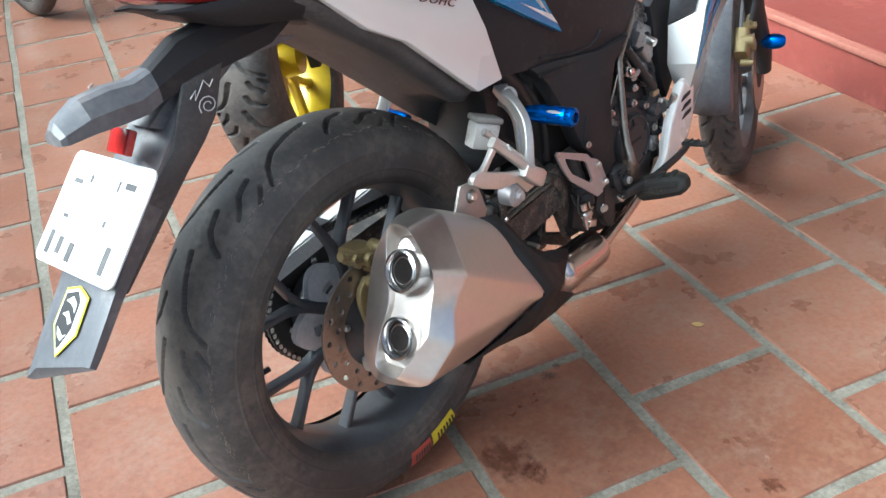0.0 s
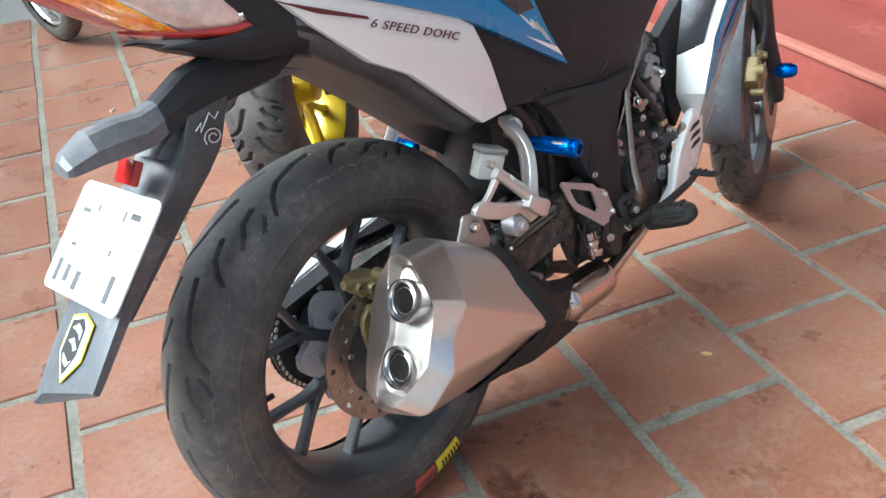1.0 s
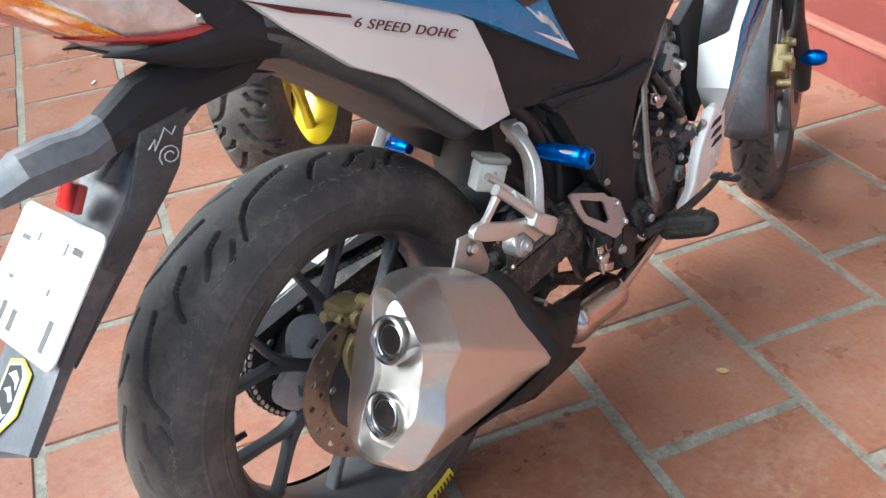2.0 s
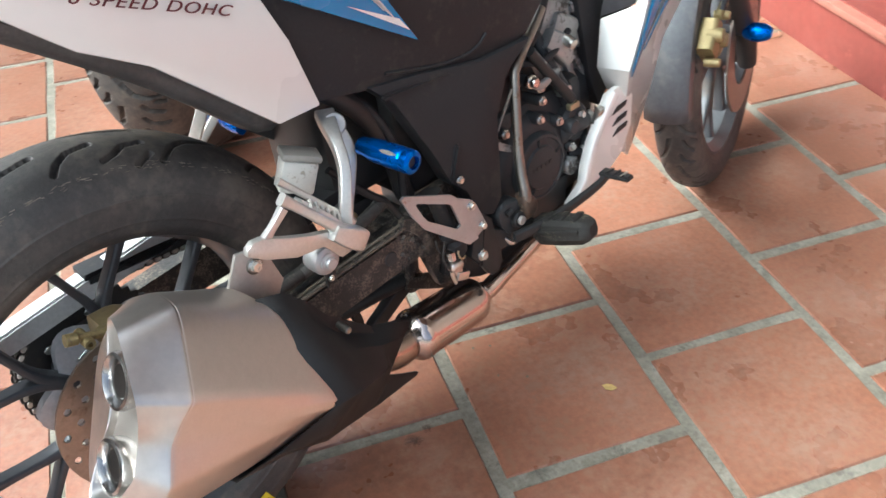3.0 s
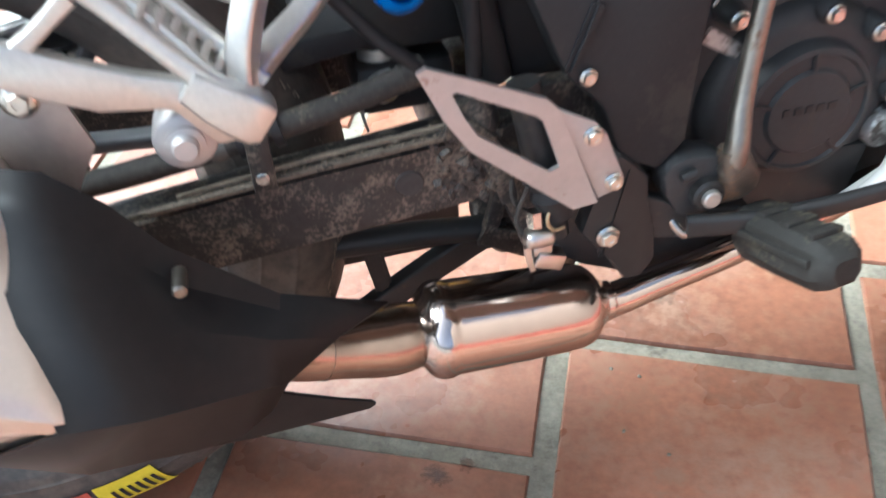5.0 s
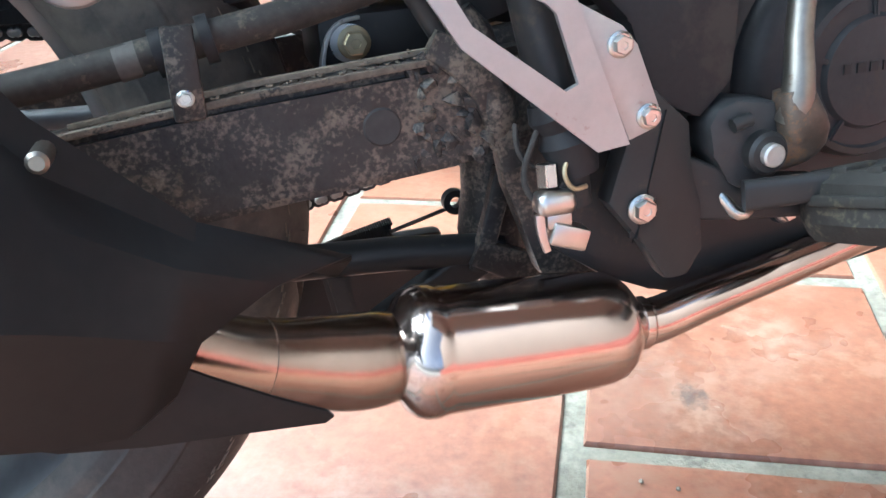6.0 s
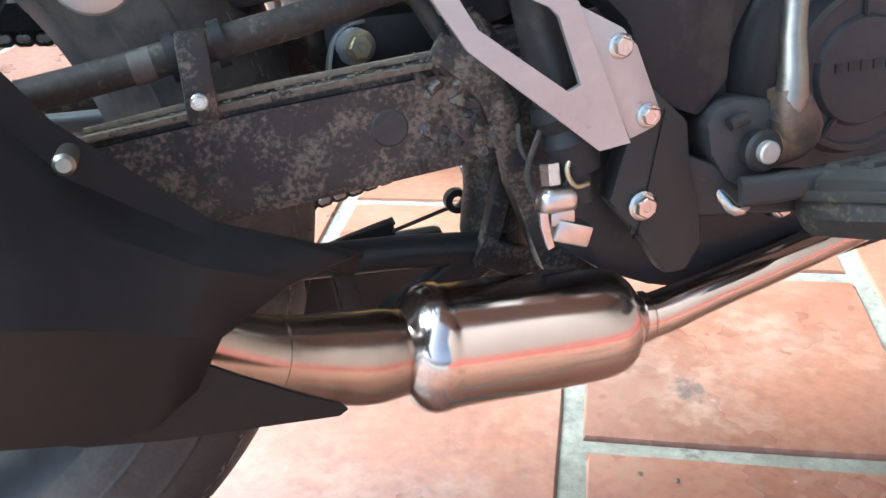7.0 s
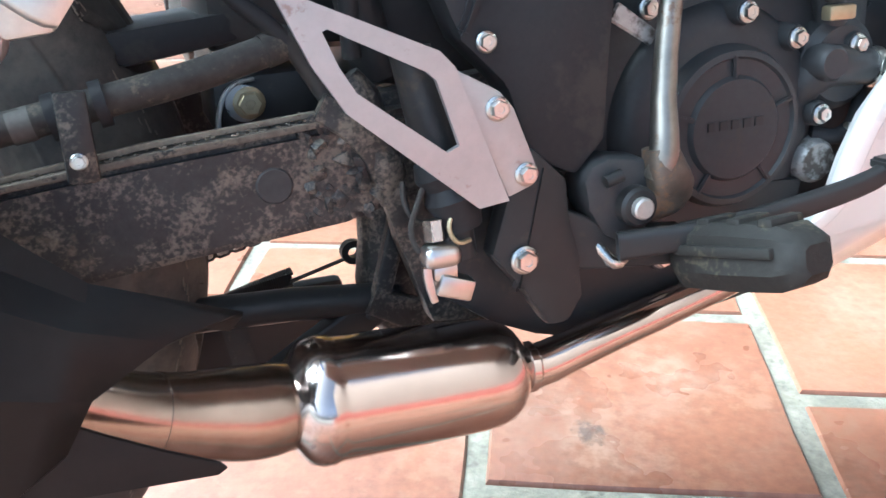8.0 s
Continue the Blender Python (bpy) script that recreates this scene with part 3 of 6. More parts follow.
# sprocket and chain on the far side
nt_ = 44
outer = []
for k in range(nt_ * 2):
    a = math.pi * k / nt_
    r = 0.099 if k % 2 else 0.093
    outer.append((r * math.cos(a), r * math.sin(a)))
inner = [(0.05 * math.cos(math.pi * k / nt_), 0.05 * math.sin(math.pi * k / nt_)) for k in range(nt_ * 2)]
sprocket = part("sprocket", holed(outer, inner, 0.074, 0.080, bevel=0), BLACK_METAL, bike, "black rear sprocket", hub_at)
for k in range(6):
    a = radians(60 * k + 20)
    part("bolt", SMALL_BOLT, STEEL, sprocket, at=pose(0.066 * math.cos(a), 0.073, 0.066 * math.sin(a)))
chain_pts = []
for k in range(30):
    a = radians(84 + 192 * k / 29)
    chain_pts.append(Vector((0.0995 * math.cos(a), 0.077, AX + 0.0995 * math.sin(a))))
for z0, z1, sgn in ((AX - 0.099, 0.335 - 0.036, 1), (0.335 + 0.036, AX + 0.099, -1)):
    for k in range(1, 42):
        u = k / 42
        if sgn > 0:
            chain_pts.append(Vector((0.0 + 0.52 * u, 0.077, z0 + (z1 - z0) * u - 0.012 * math.sin(math.pi * u))))
        else:
            chain_pts.append(Vector((0.52 - 0.52 * u, 0.077, z0 + (z1 - z0) * u)))
link_bm = bmesh.new()
for s in (-0.008, 0.006):
    for e in (-0.0045, 0.0045):
        lathe([(0, s), (0.0062, s), (0.0062, s + 0.002), (0, s + 0.002)], 10, link_bm, Matrix.Translation((e, 0, 0)))
    box(-0.0045, 0.0045, s, s + 0.002, -0.0035, 0.0035, 0, link_bm)
for e in (-0.0045, 0.0045):
    lathe([(0, -0.0095), (0.0035, -0.0095), (0.0035, 0.0095), (0, 0.0095)], 8, link_bm, Matrix.Translation((e, 0, 0)))
LINK = finish(link_bm, 30)
CHAIN_STEEL = mat("chain_steel", (0.10, 0.095, 0.09), 0.35, metal=0.9, vary=0.3, scale=40, fine=200, per_object=0.5)
LINK.materials.append(CHAIN_STEEL)
pin_bm = bmesh.new()
for e in (-0.0045, 0.0045):
    lathe([(0, -0.0115), (0.0026, -0.0112), (0.0034, -0.0100), (0.0034, -0.0094), (0, -0.0094)], 8, pin_bm, Matrix.Translation((e, 0, 0)))
PIN = finish(pin_bm, 30)
PIN.materials.append(STEEL)
chain = part("chain", sweep(chain_pts, 0.003, 6), CHAIN_STEEL, bike, "oily dark steel drive chain")
for i in range(0, len(chain_pts) - 1):
    d = chain_pts[i + 1] - chain_pts[i]
    link = part("chain_link", LINK, CHAIN_STEEL, chain, at=pose(*chain_pts[i], 0, -math.degrees(math.atan2(d.z, d.x)), 0))
    part("link_pin", PIN, STEEL, link)
part("chain_guard", plate([(0.02, 0.435), (0.10, 0.432), (0.30, 0.418), (0.30, 0.398), (0.12, 0.408), (0.02, 0.415)], 0.06, 0.098, 0.004), BLACK_PLASTIC, bike)
part("chain_stay", bar((-0.10, 0.075, 0.395), (0.24, 0.075, 0.445), 0.030, 0.034, 0.03, 0.03), HUBGREY, bike, "grey alloy upper stay of the swingarm")

# swingarm
arm = loft([[(x, y0, zt), (x, y1, zt), (x, y1, zb), (x, y0, zb)] for x, y0, y1, zt, zb in (
    (-0.06, -0.125, -0.098, 0.338, 0.290), (0.03, -0.128, -0.098, 0.348, 0.285), (0.16, -0.130, -0.095, 0.364, 0.305), (0.27, -0.130, -0.095, 0.375, 0.314), (0.39, -0.130, -0.09, 0.383, 0.324), (0.44, -0.12, -0.07, 0.385, 0.335))], True, True)
bmesh.ops.bevel(arm, geom=arm.edges[:], offset=0.005, segments=2, affect="EDGES", clamp_overlap=True)
swingarm = part("swingarm", arm, DIRTY_METAL, bike, "muddy black box-section swingarm")
part("swingarm_seam", beam([(0.17, -0.1275, 0.3655), (0.28, -0.1285, 0.3765), (0.385, -0.1285, 0.3838)], [0.0035, 0.0042, 0.0035], [0.006, 0.006, 0.006], rounds=0), mat("dusty_weld", (0.13, 0.105, 0.08), 0.8, vary=0.5, scale=60, fine=260, bump=0.4, dirt=(0.03, 0.028, 0.026), dirt_amount=0.2, dirt_scale=60), swingarm, "dusty ledge along the swingarm")
arm_l = loft([[(x, -y0, zt), (x, -y1, zt), (x, -y1, zb), (x, -y0, zb)] for x, y0, y1, zt, zb in (
    (-0.06, -0.135, -0.105, 0.338, 0.290), (0.16, -0.130, -0.098, 0.364, 0.305), (0.39, -0.120, -0.09, 0.383, 0.324), (0.44, -0.11, -0.07, 0.385, 0.335))], True, True)
part("swingarm_far", arm_l, DIRTY_METAL, swingarm)
part("pivot_plate", plate([(0.405, 0.392), (0.50, 0.40), (0.512, 0.25), (0.475, 0.236), (0.440, 0.240), (0.420, 0.30)], -0.105, -0.088, 0.004), DIRTY_METAL, bike, "muddy frame pivot plate")
part("swingarm_bridge", box(0.375, 0.43, -0.11, 0.11, 0.325, 0.372, 0.008), DIRTY_METAL, swingarm)
part("stand_tube", sweep([(0.285, -0.05, 0.254), (0.36, -0.05, 0.249), (0.432, -0.05, 0.240)], 0.0115, 16), BLACK_METAL, bike, "black centre stand tube")
part("stand_leg", beam([(0.270, -0.05, 0.156), (0.34, -0.05, 0.197), (0.430, -0.05, 0.246)], [0.020, 0.022, 0.024], [0.016, 0.018, 0.018], rounds=1), BLACK_METAL, bike, "black centre stand leg folded up")
# Made-up dark plate, added to block the bright floor behind the link pipe.
part("stand_plate", box(0.290, 0.416, 0.045, 0.062, 0.156, 0.226, 0.006), BLACK_METAL, bike, "black filler plate added to close the gap behind the stand")
part("stand_strut", bar((0.317, -0.05, 0.252), (0.327, -0.05, 0.186), 0.017, 0.015, 0.008, 0.008), BLACK_METAL, bike)
part("frame_lug", sweep([(0.43, -0.03, 0.345), (0.437, -0.03, 0.29), (0.43, -0.03, 0.235), (0.445, -0.03, 0.215)], [0.02, 0.022, 0.024, 0.02], 16, smooth=1), DIRTY_METAL, bike, "muddy frame lug")
part("stand_bracket", beam([(0.433, -0.06, 0.300), (0.424, -0.06, 0.266), (0.412, -0.06, 0.232)], [0.012, 0.013, 0.012], [0.010, 0.010, 0.010], rounds=1), DIRTY_METAL, bike, "muddy bracket of the folded stand")
part("stand_bracket", beam([(0.410, -0.06, 0.246), (0.453, -0.06, 0.224), (0.495, -0.06, 0.203)], [0.018, 0.024, 0.026], [0.012, 0.014, 0.012], rounds=1), DIRTY_METAL, bike, "muddy bracket of the folded stand")
part("spring_eye", lathe([(0.004, -0.004), (0.009, -0.004), (0.009, 0.004), (0.004, 0.004)], 20, m=Matrix.Translation((0.415, 0.0, 0.262)), closed=True), BLACK_METAL, bike)
part("spring_hook", sweep([(0.372, 0.03, 0.236), (0.412, 0.0, 0.258)], 0.0016, 6), BLACK_METAL, bike)
coil = []
for k in range(220):
    u = k / 219
    coil.append((0.322 + 0.052 * u, 0.04 + 0.0085 * math.cos(k * 0.9), 0.222 + 0.012 * u + 0.0085 * math.sin(k * 0.9)))
part("stand_spring", sweep(coil, 0.0014, 5), BLACK_METAL, bike, "black stand return spring")

# muffler
MA = Vector((0.89, 0, -0.45)).normalized()
MU = Vector((0.45, 0, 0.89)).normalized()
M0 = Vector((-0.070, 0, 0.430))


def muf(s, v, y):
    p = M0 + MA * s + MU * v
    return (p.x, y, p.z)


# rings of (y, v, s) from the top round the outer side: the rim of the end face, the seam between cap and body, the body's pointed front
RIM_RING = ((-0.200, 0.101, -0.012), (-0.232, 0.100, -0.020), (-0.285, 0.054, -0.022), (-0.285, 0.030, -0.016), (-0.282, 0.010, -0.012), (-0.283, -0.029, -0.012), (-0.248, -0.096, -0.022), (-0.197, -0.096, -0.012), (-0.188, -0.051, 0.0), (-0.196, -0.005, 0.004), (-0.178, 0.060, 0.0), (-0.178, 0.092, -0.004))
SEAM_RING = ((-0.195, 0.124, 0.036), (-0.238, 0.122, 0.038), (-0.299, 0.052, 0.031), (-0.297, 0.028, 0.022), (-0.297, 0.006, 0.016), (-0.307, -0.034, 0.016), (-0.284, -0.098, 0.004), (-0.195, -0.118, 0.0), (-0.155, -0.090, 0.006), (-0.150, -0.020, 0.006), (-0.150, 0.050, 0.004), (-0.165, 0.105, 0.020))
FRONT_RING = ((-0.185, 0.117, 0.135), (-0.230, 0.111, 0.152), (-0.292, 0.032, 0.198), (-0.297, 0.022, 0.207), (-0.297, 0.014, 0.207), (-0.288, 0.004, 0.198), (-0.232, -0.092, 0.146), (-0.180, -0.100, 0.135), (-0.150, -0.090, 0.13), (-0.146, -0.020, 0.13), (-0.146, 0.050, 0.13), (-0.155, 0.110, 0.13))


def blend(a, b, f, shrink=1.0, ds=0.0):
    """A ring between two rings, drawn in towards the muffler's middle."""
    rows = []
    for (y0, v0, s0), (y1, v1, s1) in zip(a, b):
        y, v = y0 + (y1 - y0) * f, v0 + (v1 - v0) * f
        rows.append(muf(s0 + (s1 - s0) * f + ds, v * shrink, -0.225 + (y + 0.225) * shrink))
    return rows


def pressed(bm, along, across):
    """Sets how sharp the pressed edges stay: one value for each corner of the rings, one for each ring."""
    bm.verts.index_update()
    layer = bm.edges.layers.float.new("crease_edge")
    for e in bm.edges:
        a, b = (v.index for v in e.verts)
        e[layer] = along[a % 12] if a % 12 == b % 12 else across[min(a // 12, len(across) - 1)]
    return bm


def rounded(ob):
    md = ob.modifiers.new("rounded", "SUBSURF")
    md.levels = md.render_levels = 3


EDGES = (0.35, 0.35, 0.86, 0.55, 0.5, 0.62, 0.4, 0.3, 0.3, 0.3, 0.3, 0.3)
mb = loft([blend(SEAM_RING, FRONT_RING, 0.0, 0.993), blend(SEAM_RING, FRONT_RING, 0.012), blend(SEAM_RING, FRONT_RING, 0.5), blend(SEAM_RING, FRONT_RING, 1.0, 0.985), blend(FRONT_RING, FRONT_RING, 0.0, 0.86, 0.028)], True, True)
muffler = part("muffler", pressed(mb, EDGES, (0.9, 0.9, 0.2, 0.8, 0.8)), BRUSHED, bike, "brushed stainless steel angular twin-outlet muffler", smooth=75)
rounded(muffler)
# Steel darkened for smoke stain and for dark surroundings it would mirror.
END_PLATE = mat("smoke_and_dark_reflection", (0.43, 0.40, 0.37), 0.30, metal=1.0, vary=0.2, scale=14, fine=70, bump=0.03, rough_vary=0.08)
FLOOR_RING = tuple((y, v, 0.3 * s + 0.020) for y, v, s in RIM_RING)
cb = loft([blend(SEAM_RING, SEAM_RING, 0.0, 0.993, 0.002), blend(SEAM_RING, RIM_RING, 0.03, 1.004), blend(SEAM_RING, RIM_RING, 1.0), blend(RIM_RING, FLOOR_RING, 0.5, 0.93), blend(RIM_RING, FLOOR_RING, 0.9, 0.86)], True)
endcap = part("end_cap", pressed(cb, EDGES, (0.9, 0.9, 0.74, 0.4, 0.4)), SATIN, muffler, "satin steel end cap with two round outlets", smooth=75)
rounded(endcap)
pb_ = loft([blend(RIM_RING, FLOOR_RING, 0.42, 0.945), blend(RIM_RING, FLOOR_RING, 0.75, 0.915), blend(FLOOR_RING, FLOOR_RING, 0.0, 0.86, 0.006), blend(FLOOR_RING, FLOOR_RING, 0.0, 0.4, 0.010)], True)
pb_.faces.new(list(pb_.verts)[-12:])
end_plate = part("end_plate", pressed(pb_, EDGES, (0.4, 0.3, 0.3, 0.3)), END_PLATE, muffler, "pressed steel end plate, smoke stain and a dark reflection in its colour", smooth=75)
rounded(end_plate)
SOOT_SHADE = mat("soot_and_shade", (0.022, 0.018, 0.016), 0.8, vary=0.3, scale=60, fine=300, gloss=0.1)
OUTLETS = ((-0.216, 0.041), (-0.226, -0.047))
tilt = MA.to_track_quat("Y", "Z").to_matrix().to_4x4()
for y, v in OUTLETS:
    m = Matrix.Translation(muf(-0.004, v, y)) @ tilt @ Matrix.Diagonal((1.12, 1, 1.12, 1))
    part("outlet", lathe([(0.0255, 0.012), (0.027, 0.002), (0.0255, -0.003), (0.0225, -0.004), (0.020, 0.0), (0.019, 0.008), (0.0165, 0.010), (0.0165, 0.004), (0.0150, 0.003), (0.0145, 0.006), (0.0145, 0.05), (0.0175, 0.05)], 40, m=m, closed=True), POLISHED, muffler, "round polished outlet pipe")
    # Shallow disc and ring: soot plus the shade of deep pipes, as colour.
    part("outlet_bore", lathe([(0.0143, 0.0045), (0.0143, 0.0085), (0, 0.0085), (0, 0.0095), (0.0149, 0.0095), (0.0149, 0.0045)], 28, m=m), SOOT_SHADE, muffler)
    part("outlet_gap", lathe([(0.0166, 0.0065), (0.0194, 0.0065), (0.0194, 0.0075), (0.0166, 0.0075)], 28, m=m, closed=True), SOOT_SHADE, muffler)
# black shroud in front of the muffler
shroud_rows = [
    [(0.100, -0.196, 0.446), (0.107, -0.214, 0.466), (0.110, -0.232, 0.448), (0.116, -0.262, 0.412), (0.124, -0.297, 0.350), (0.064, -0.263, 0.308), (0.012, -0.236, 0.283), (0.0, -0.20, 0.284)],
    [(0.132, -0.196, 0.432), (0.140, -0.213, 0.455), (0.143, -0.228, 0.436), (0.150, -0.258, 0.402), (0.164, -0.288, 0.338), (0.118, -0.266, 0.284), (0.076, -0.236, 0.274), (0.058, -0.20, 0.276)],
    [(0.160, -0.194, 0.400), (0.165, -0.211, 0.428), (0.168, -0.222, 0.400), (0.172, -0.252, 0.380), (0.188, -0.276, 0.328), (0.150, -0.258, 0.276), (0.116, -0.226, 0.266), (0.098, -0.20, 0.268)],
    [(0.184, -0.192, 0.366), (0.188, -0.209, 0.392), (0.190, -0.218, 0.370), (0.192, -0.246, 0.358), (0.205, -0.264, 0.318), (0.176, -0.251, 0.268), (0.146, -0.222, 0.258), (0.128, -0.20, 0.260)],
    [(0.238, -0.190, 0.320), (0.245, -0.204, 0.337), (0.243, -0.212, 0.331), (0.236, -0.234, 0.328), (0.224, -0.250, 0.306), (0.204, -0.242, 0.262), (0.186, -0.218, 0.252), (0.172, -0.20, 0.254)],
    [(0.306, -0.186, 0.296), (0.312, -0.199, 0.308), (0.300, -0.210, 0.311), (0.275, -0.226, 0.311), (0.240, -0.241, 0.298), (0.226, -0.238, 0.275), (0.222, -0.224, 0.264), (0.212, -0.205, 0.258)],
]
shroud = thicken(part("heat_shroud", loft(shroud_rows), SATIN_BLACK, bike, "satin black metal shroud round the exhaust link pipe", smooth=28), 0.0025)
part("shroud_prong", plate([(0.150, 0.277), (0.177, 0.262), (0.21, 0.252), (0.255, 0.242), (0.288, 0.2345), (0.293, 0.2365), (0.290, 0.2405), (0.267, 0.256), (0.244, 0.273), (0.220, 0.292), (0.18, 0.295)], -0.2535, -0.2505, 0.001, warp=lambda x, z: (x - 0.15) * 0.255), SATIN_BLACK, shroud)
part("bolt", lathe([(0, -0.2405), (0.0030, -0.2405), (0.0046, -0.2392), (0.0046, -0.220), (0, -0.220)], 12, m=Matrix.Translation((0.194, 0, 0.381))), WORN_STEEL, shroud, "dull steel bolt head")
# link pipe, resonator, down pipe
link = part("link_pipe", sweep([(0.12, -0.205, 0.345), (0.20, -0.185, 0.288), (0.248, -0.166, 0.252), (0.275, -0.157, 0.240), (0.296, -0.150, 0.232), (0.312, -0.146, 0.2265), (0.326, -0.143, 0.2245), (0.336, -0.141, 0.2230), (0.346, -0.140, 0.2220)], [0.0215, 0.0215, 0.0218, 0.0228, 0.0262, 0.0275, 0.0272, 0.0255, 0.0255], 32, smooth=2), LINK_STEEL, bike, "straw-tinted mottled stainless link pipe")
part("weld_seam", sweep([(0.2625, -0.1612, 0.2455), (0.2655, -0.1602, 0.2442)], [0.0229, 0.0229], 28), LINK_STEEL, link, "thin weld seam")
C0, C1 = Vector((0.338, -0.140, 0.2226)), Vector((0.490, -0.136, 0.2112))
ax_ = (C1 - C0).normalized()
res = [(-0.004, 0.024), (0.000, 0.0275), (0.003, 0.0325), (0.008, 0.0368), (0.014, 0.0388), (0.020, 0.0390), (0.0235, 0.0378), (0.027, 0.0374), (0.08, 0.0366), (0.115, 0.0354), (0.128, 0.0342), (0.136, 0.0318), (0.1415, 0.0275), (0.147, 0.0205), (0.152, 0.0155), (0.156, 0.0145)]
part("resonator", sweep([C0 + ax_ * s for s, r in res], [r for s, r in res], 56), CHROME, bike, "shiny stainless resonator can", smooth=50)
part("down_pipe", sweep([C1 - ax_ * 0.002, C1 + ax_ * 0.012, (0.535, -0.134, 0.2175), (0.60, -0.130, 0.2290), (0.66, -0.122, 0.2385), (0.72, -0.112, 0.246), (0.78, -0.08, 0.262), (0.88, -0.03, 0.33)], [0.0148, 0.0146, 0.0132, 0.0122, 0.0120, 0.0120, 0.0120, 0.0120], 24, smooth=2), CHROME, bike, "rose-tinted stainless exhaust pipe")
part("weld_bead", sweep([C1 - ax_ * 0.003, C1 - ax_ * 0.001, C1 + ax_ * 0.004, C1 + ax_ * 0.006], [0.0150, 0.0166, 0.0166, 0.0150], 24), CHROME, bike)
part("muffler_strap", plate([(0.106, 0.487), (0.116, 0.505), (0.150, 0.500), (0.158, 0.468), (0.164, 0.447), (0.142, 0.412), (0.080, 0.440)], -0.178, -0.173, 0.0015), STRAP_STEEL, muffler, "grey-brown sheet steel muffler hanger")
part("washer", lathe([(0.004, -0.1795), (0.0098, -0.1795), (0.0105, -0.179), (0.0105, -0.177), (0.004, -0.177)], 24, m=Matrix.Translation((0.134, 0, 0.482)), closed=True), WORN_STEEL, muffler)
bolt(muffler, 0.134, -0.179, 0.482, scale=1.25)

# pillion peg bracket
peg_bracket = part("pillion_peg_bracket", beam([(0.306, -0.112, 0.578), (0.300, -0.124, 0.571), (0.286, -0.155, 0.562), (0.276, -0.178, 0.542), (0.262, -0.190, 0.517), (0.252, -0.193, 0.486), (0.250, -0.194, 0.470)], [0.024, 0.022, 0.0145, 0.0135, 0.0140, 0.016, 0.020], [0.014, 0.016, 0.020, 0.020, 0.019, 0.017, 0.016], side=(-0.3, -0.8, 0.5), soft=0.4), ALU, bike, "silver cast aluminium pillion peg bracket with two curved arms", smooth=35)
part("front_arm", beam([(0.308, -0.112, 0.560), (0.320, -0.113, 0.546), (0.323, -0.125, 0.524), (0.299, -0.145, 0.498), (0.271, -0.170, 0.485), (0.254, -0.188, 0.478)], [0.024, 0.018, 0.015, 0.014, 0.015, 0.018], [0.012, 0.012, 0.012, 0.012, 0.013, 0.014], side=(-0.3, -0.8, 0.5), soft=0.4), ALU, peg_bracket)
part("bolt_seat", lathe([(0.006, -0.003), (0.0125, -0.003), (0.0145, 0.0), (0.0145, 0.012), (0.006, 0.012)], 24, m=pose(0.305, -0.128, 0.567, -32, 0, -14) @ Matrix.Translation((0, -0.004, 0)), closed=True), ALU, peg_bracket)
part("arm", plate([(0.119, 0.509), (0.121, 0.517), (0.130, 0.522), (0.142, 0.521), (0.172, 0.506), (0.200, 0.494), (0.232, 0.484), (0.254, 0.462), (0.252, 0.448), (0.232, 0.446), (0.212, 0.472), (0.176, 0.477), (0.140, 0.494)], -0.201, -0.190, 0.003), ALU, peg_bracket)
part("arm", beam([(0.143, -0.195, 0.513), (0.160, -0.194, 0.524), (0.178, -0.193, 0.538)], [0.011, 0.008, 0.010], [0.010, 0.008, 0.010]), ALU, peg_bracket)
part("knuckle", beam([(0.224, -0.205, 0.488), (0.240, -0.206, 0.474), (0.255, -0.207, 0.463), (0.260, -0.207, 0.459)], [0.018, 0.026, 0.028, 0.022], [0.018, 0.022, 0.022, 0.018], rounds=1), ALU, peg_bracket)
part("bolt", BOLT, STEEL, peg_bracket, at=pose(0.305, -0.128, 0.567, -32, 0, -14) @ Matrix.Translation((0, -0.005, 0)))
boss = lathe([(0, -0.020), (0.0075, -0.020), (0.009, -0.018), (0.009, -0.015), (0.013, -0.014), (0.013, -0.011), (0.0165, -0.0105), (0.0195, -0.009), (0.021, -0.006), (0.021, 0.014), (0, 0.014)], 28, m=Matrix.Translation((0.214, -0.186, 0.449)) @ Matrix.Diagonal((0.86, 1, 0.86, 1)))
part("rubber_mount", boss, PLATE_GREY, peg_bracket, "steel bolt in a rubber mount", smooth=25)
peg_ = part("pillion_peg", beam([(0.250, -0.208, 0.470), (0.222, -0.202, 0.500), (0.190, -0.195, 0.537), (0.178, -0.194, 0.550)], [0.018, 0.012, 0.012, 0.015], [0.016, 0.014, 0.012, 0.013], soft=0.7), ALU, peg_bracket, "folded-up aluminium pillion peg with a toothed edge")
part("rail", beam([(0.262, -0.190, 0.474), (0.232, -0.182, 0.512), (0.203, -0.170, 0.546), (0.193, -0.168, 0.557)], [0.013, 0.008, 0.008, 0.010], [0.012, 0.010, 0.009, 0.010], soft=0.7), ALU, peg_bracket)
part("web", beam([(0.250, -0.198, 0.473), (0.228, -0.192, 0.505), (0.204, -0.184, 0.533)], [0.004, 0.004, 0.004], [0.026, 0.024, 0.022], rounds=0), ALU, peg_bracket)
for k in range(7):
    u = 0.18 + 0.085 * k
    part("tooth", bar((0.258 - 0.074 * u, -0.200, 0.466 + 0.083 * u), (0.264 - 0.074 * u, -0.190, 0.473 + 0.083 * u), 0.0045, 0.0045, 0.008, 0.008, None, 0.001), ALU, peg_)

# brake fluid reservoir
resv = pose(0.250, -0.114, 0.527, 0, 22, -22) @ Matrix.Diagonal((0.92, 0.92, 0.92, 1))
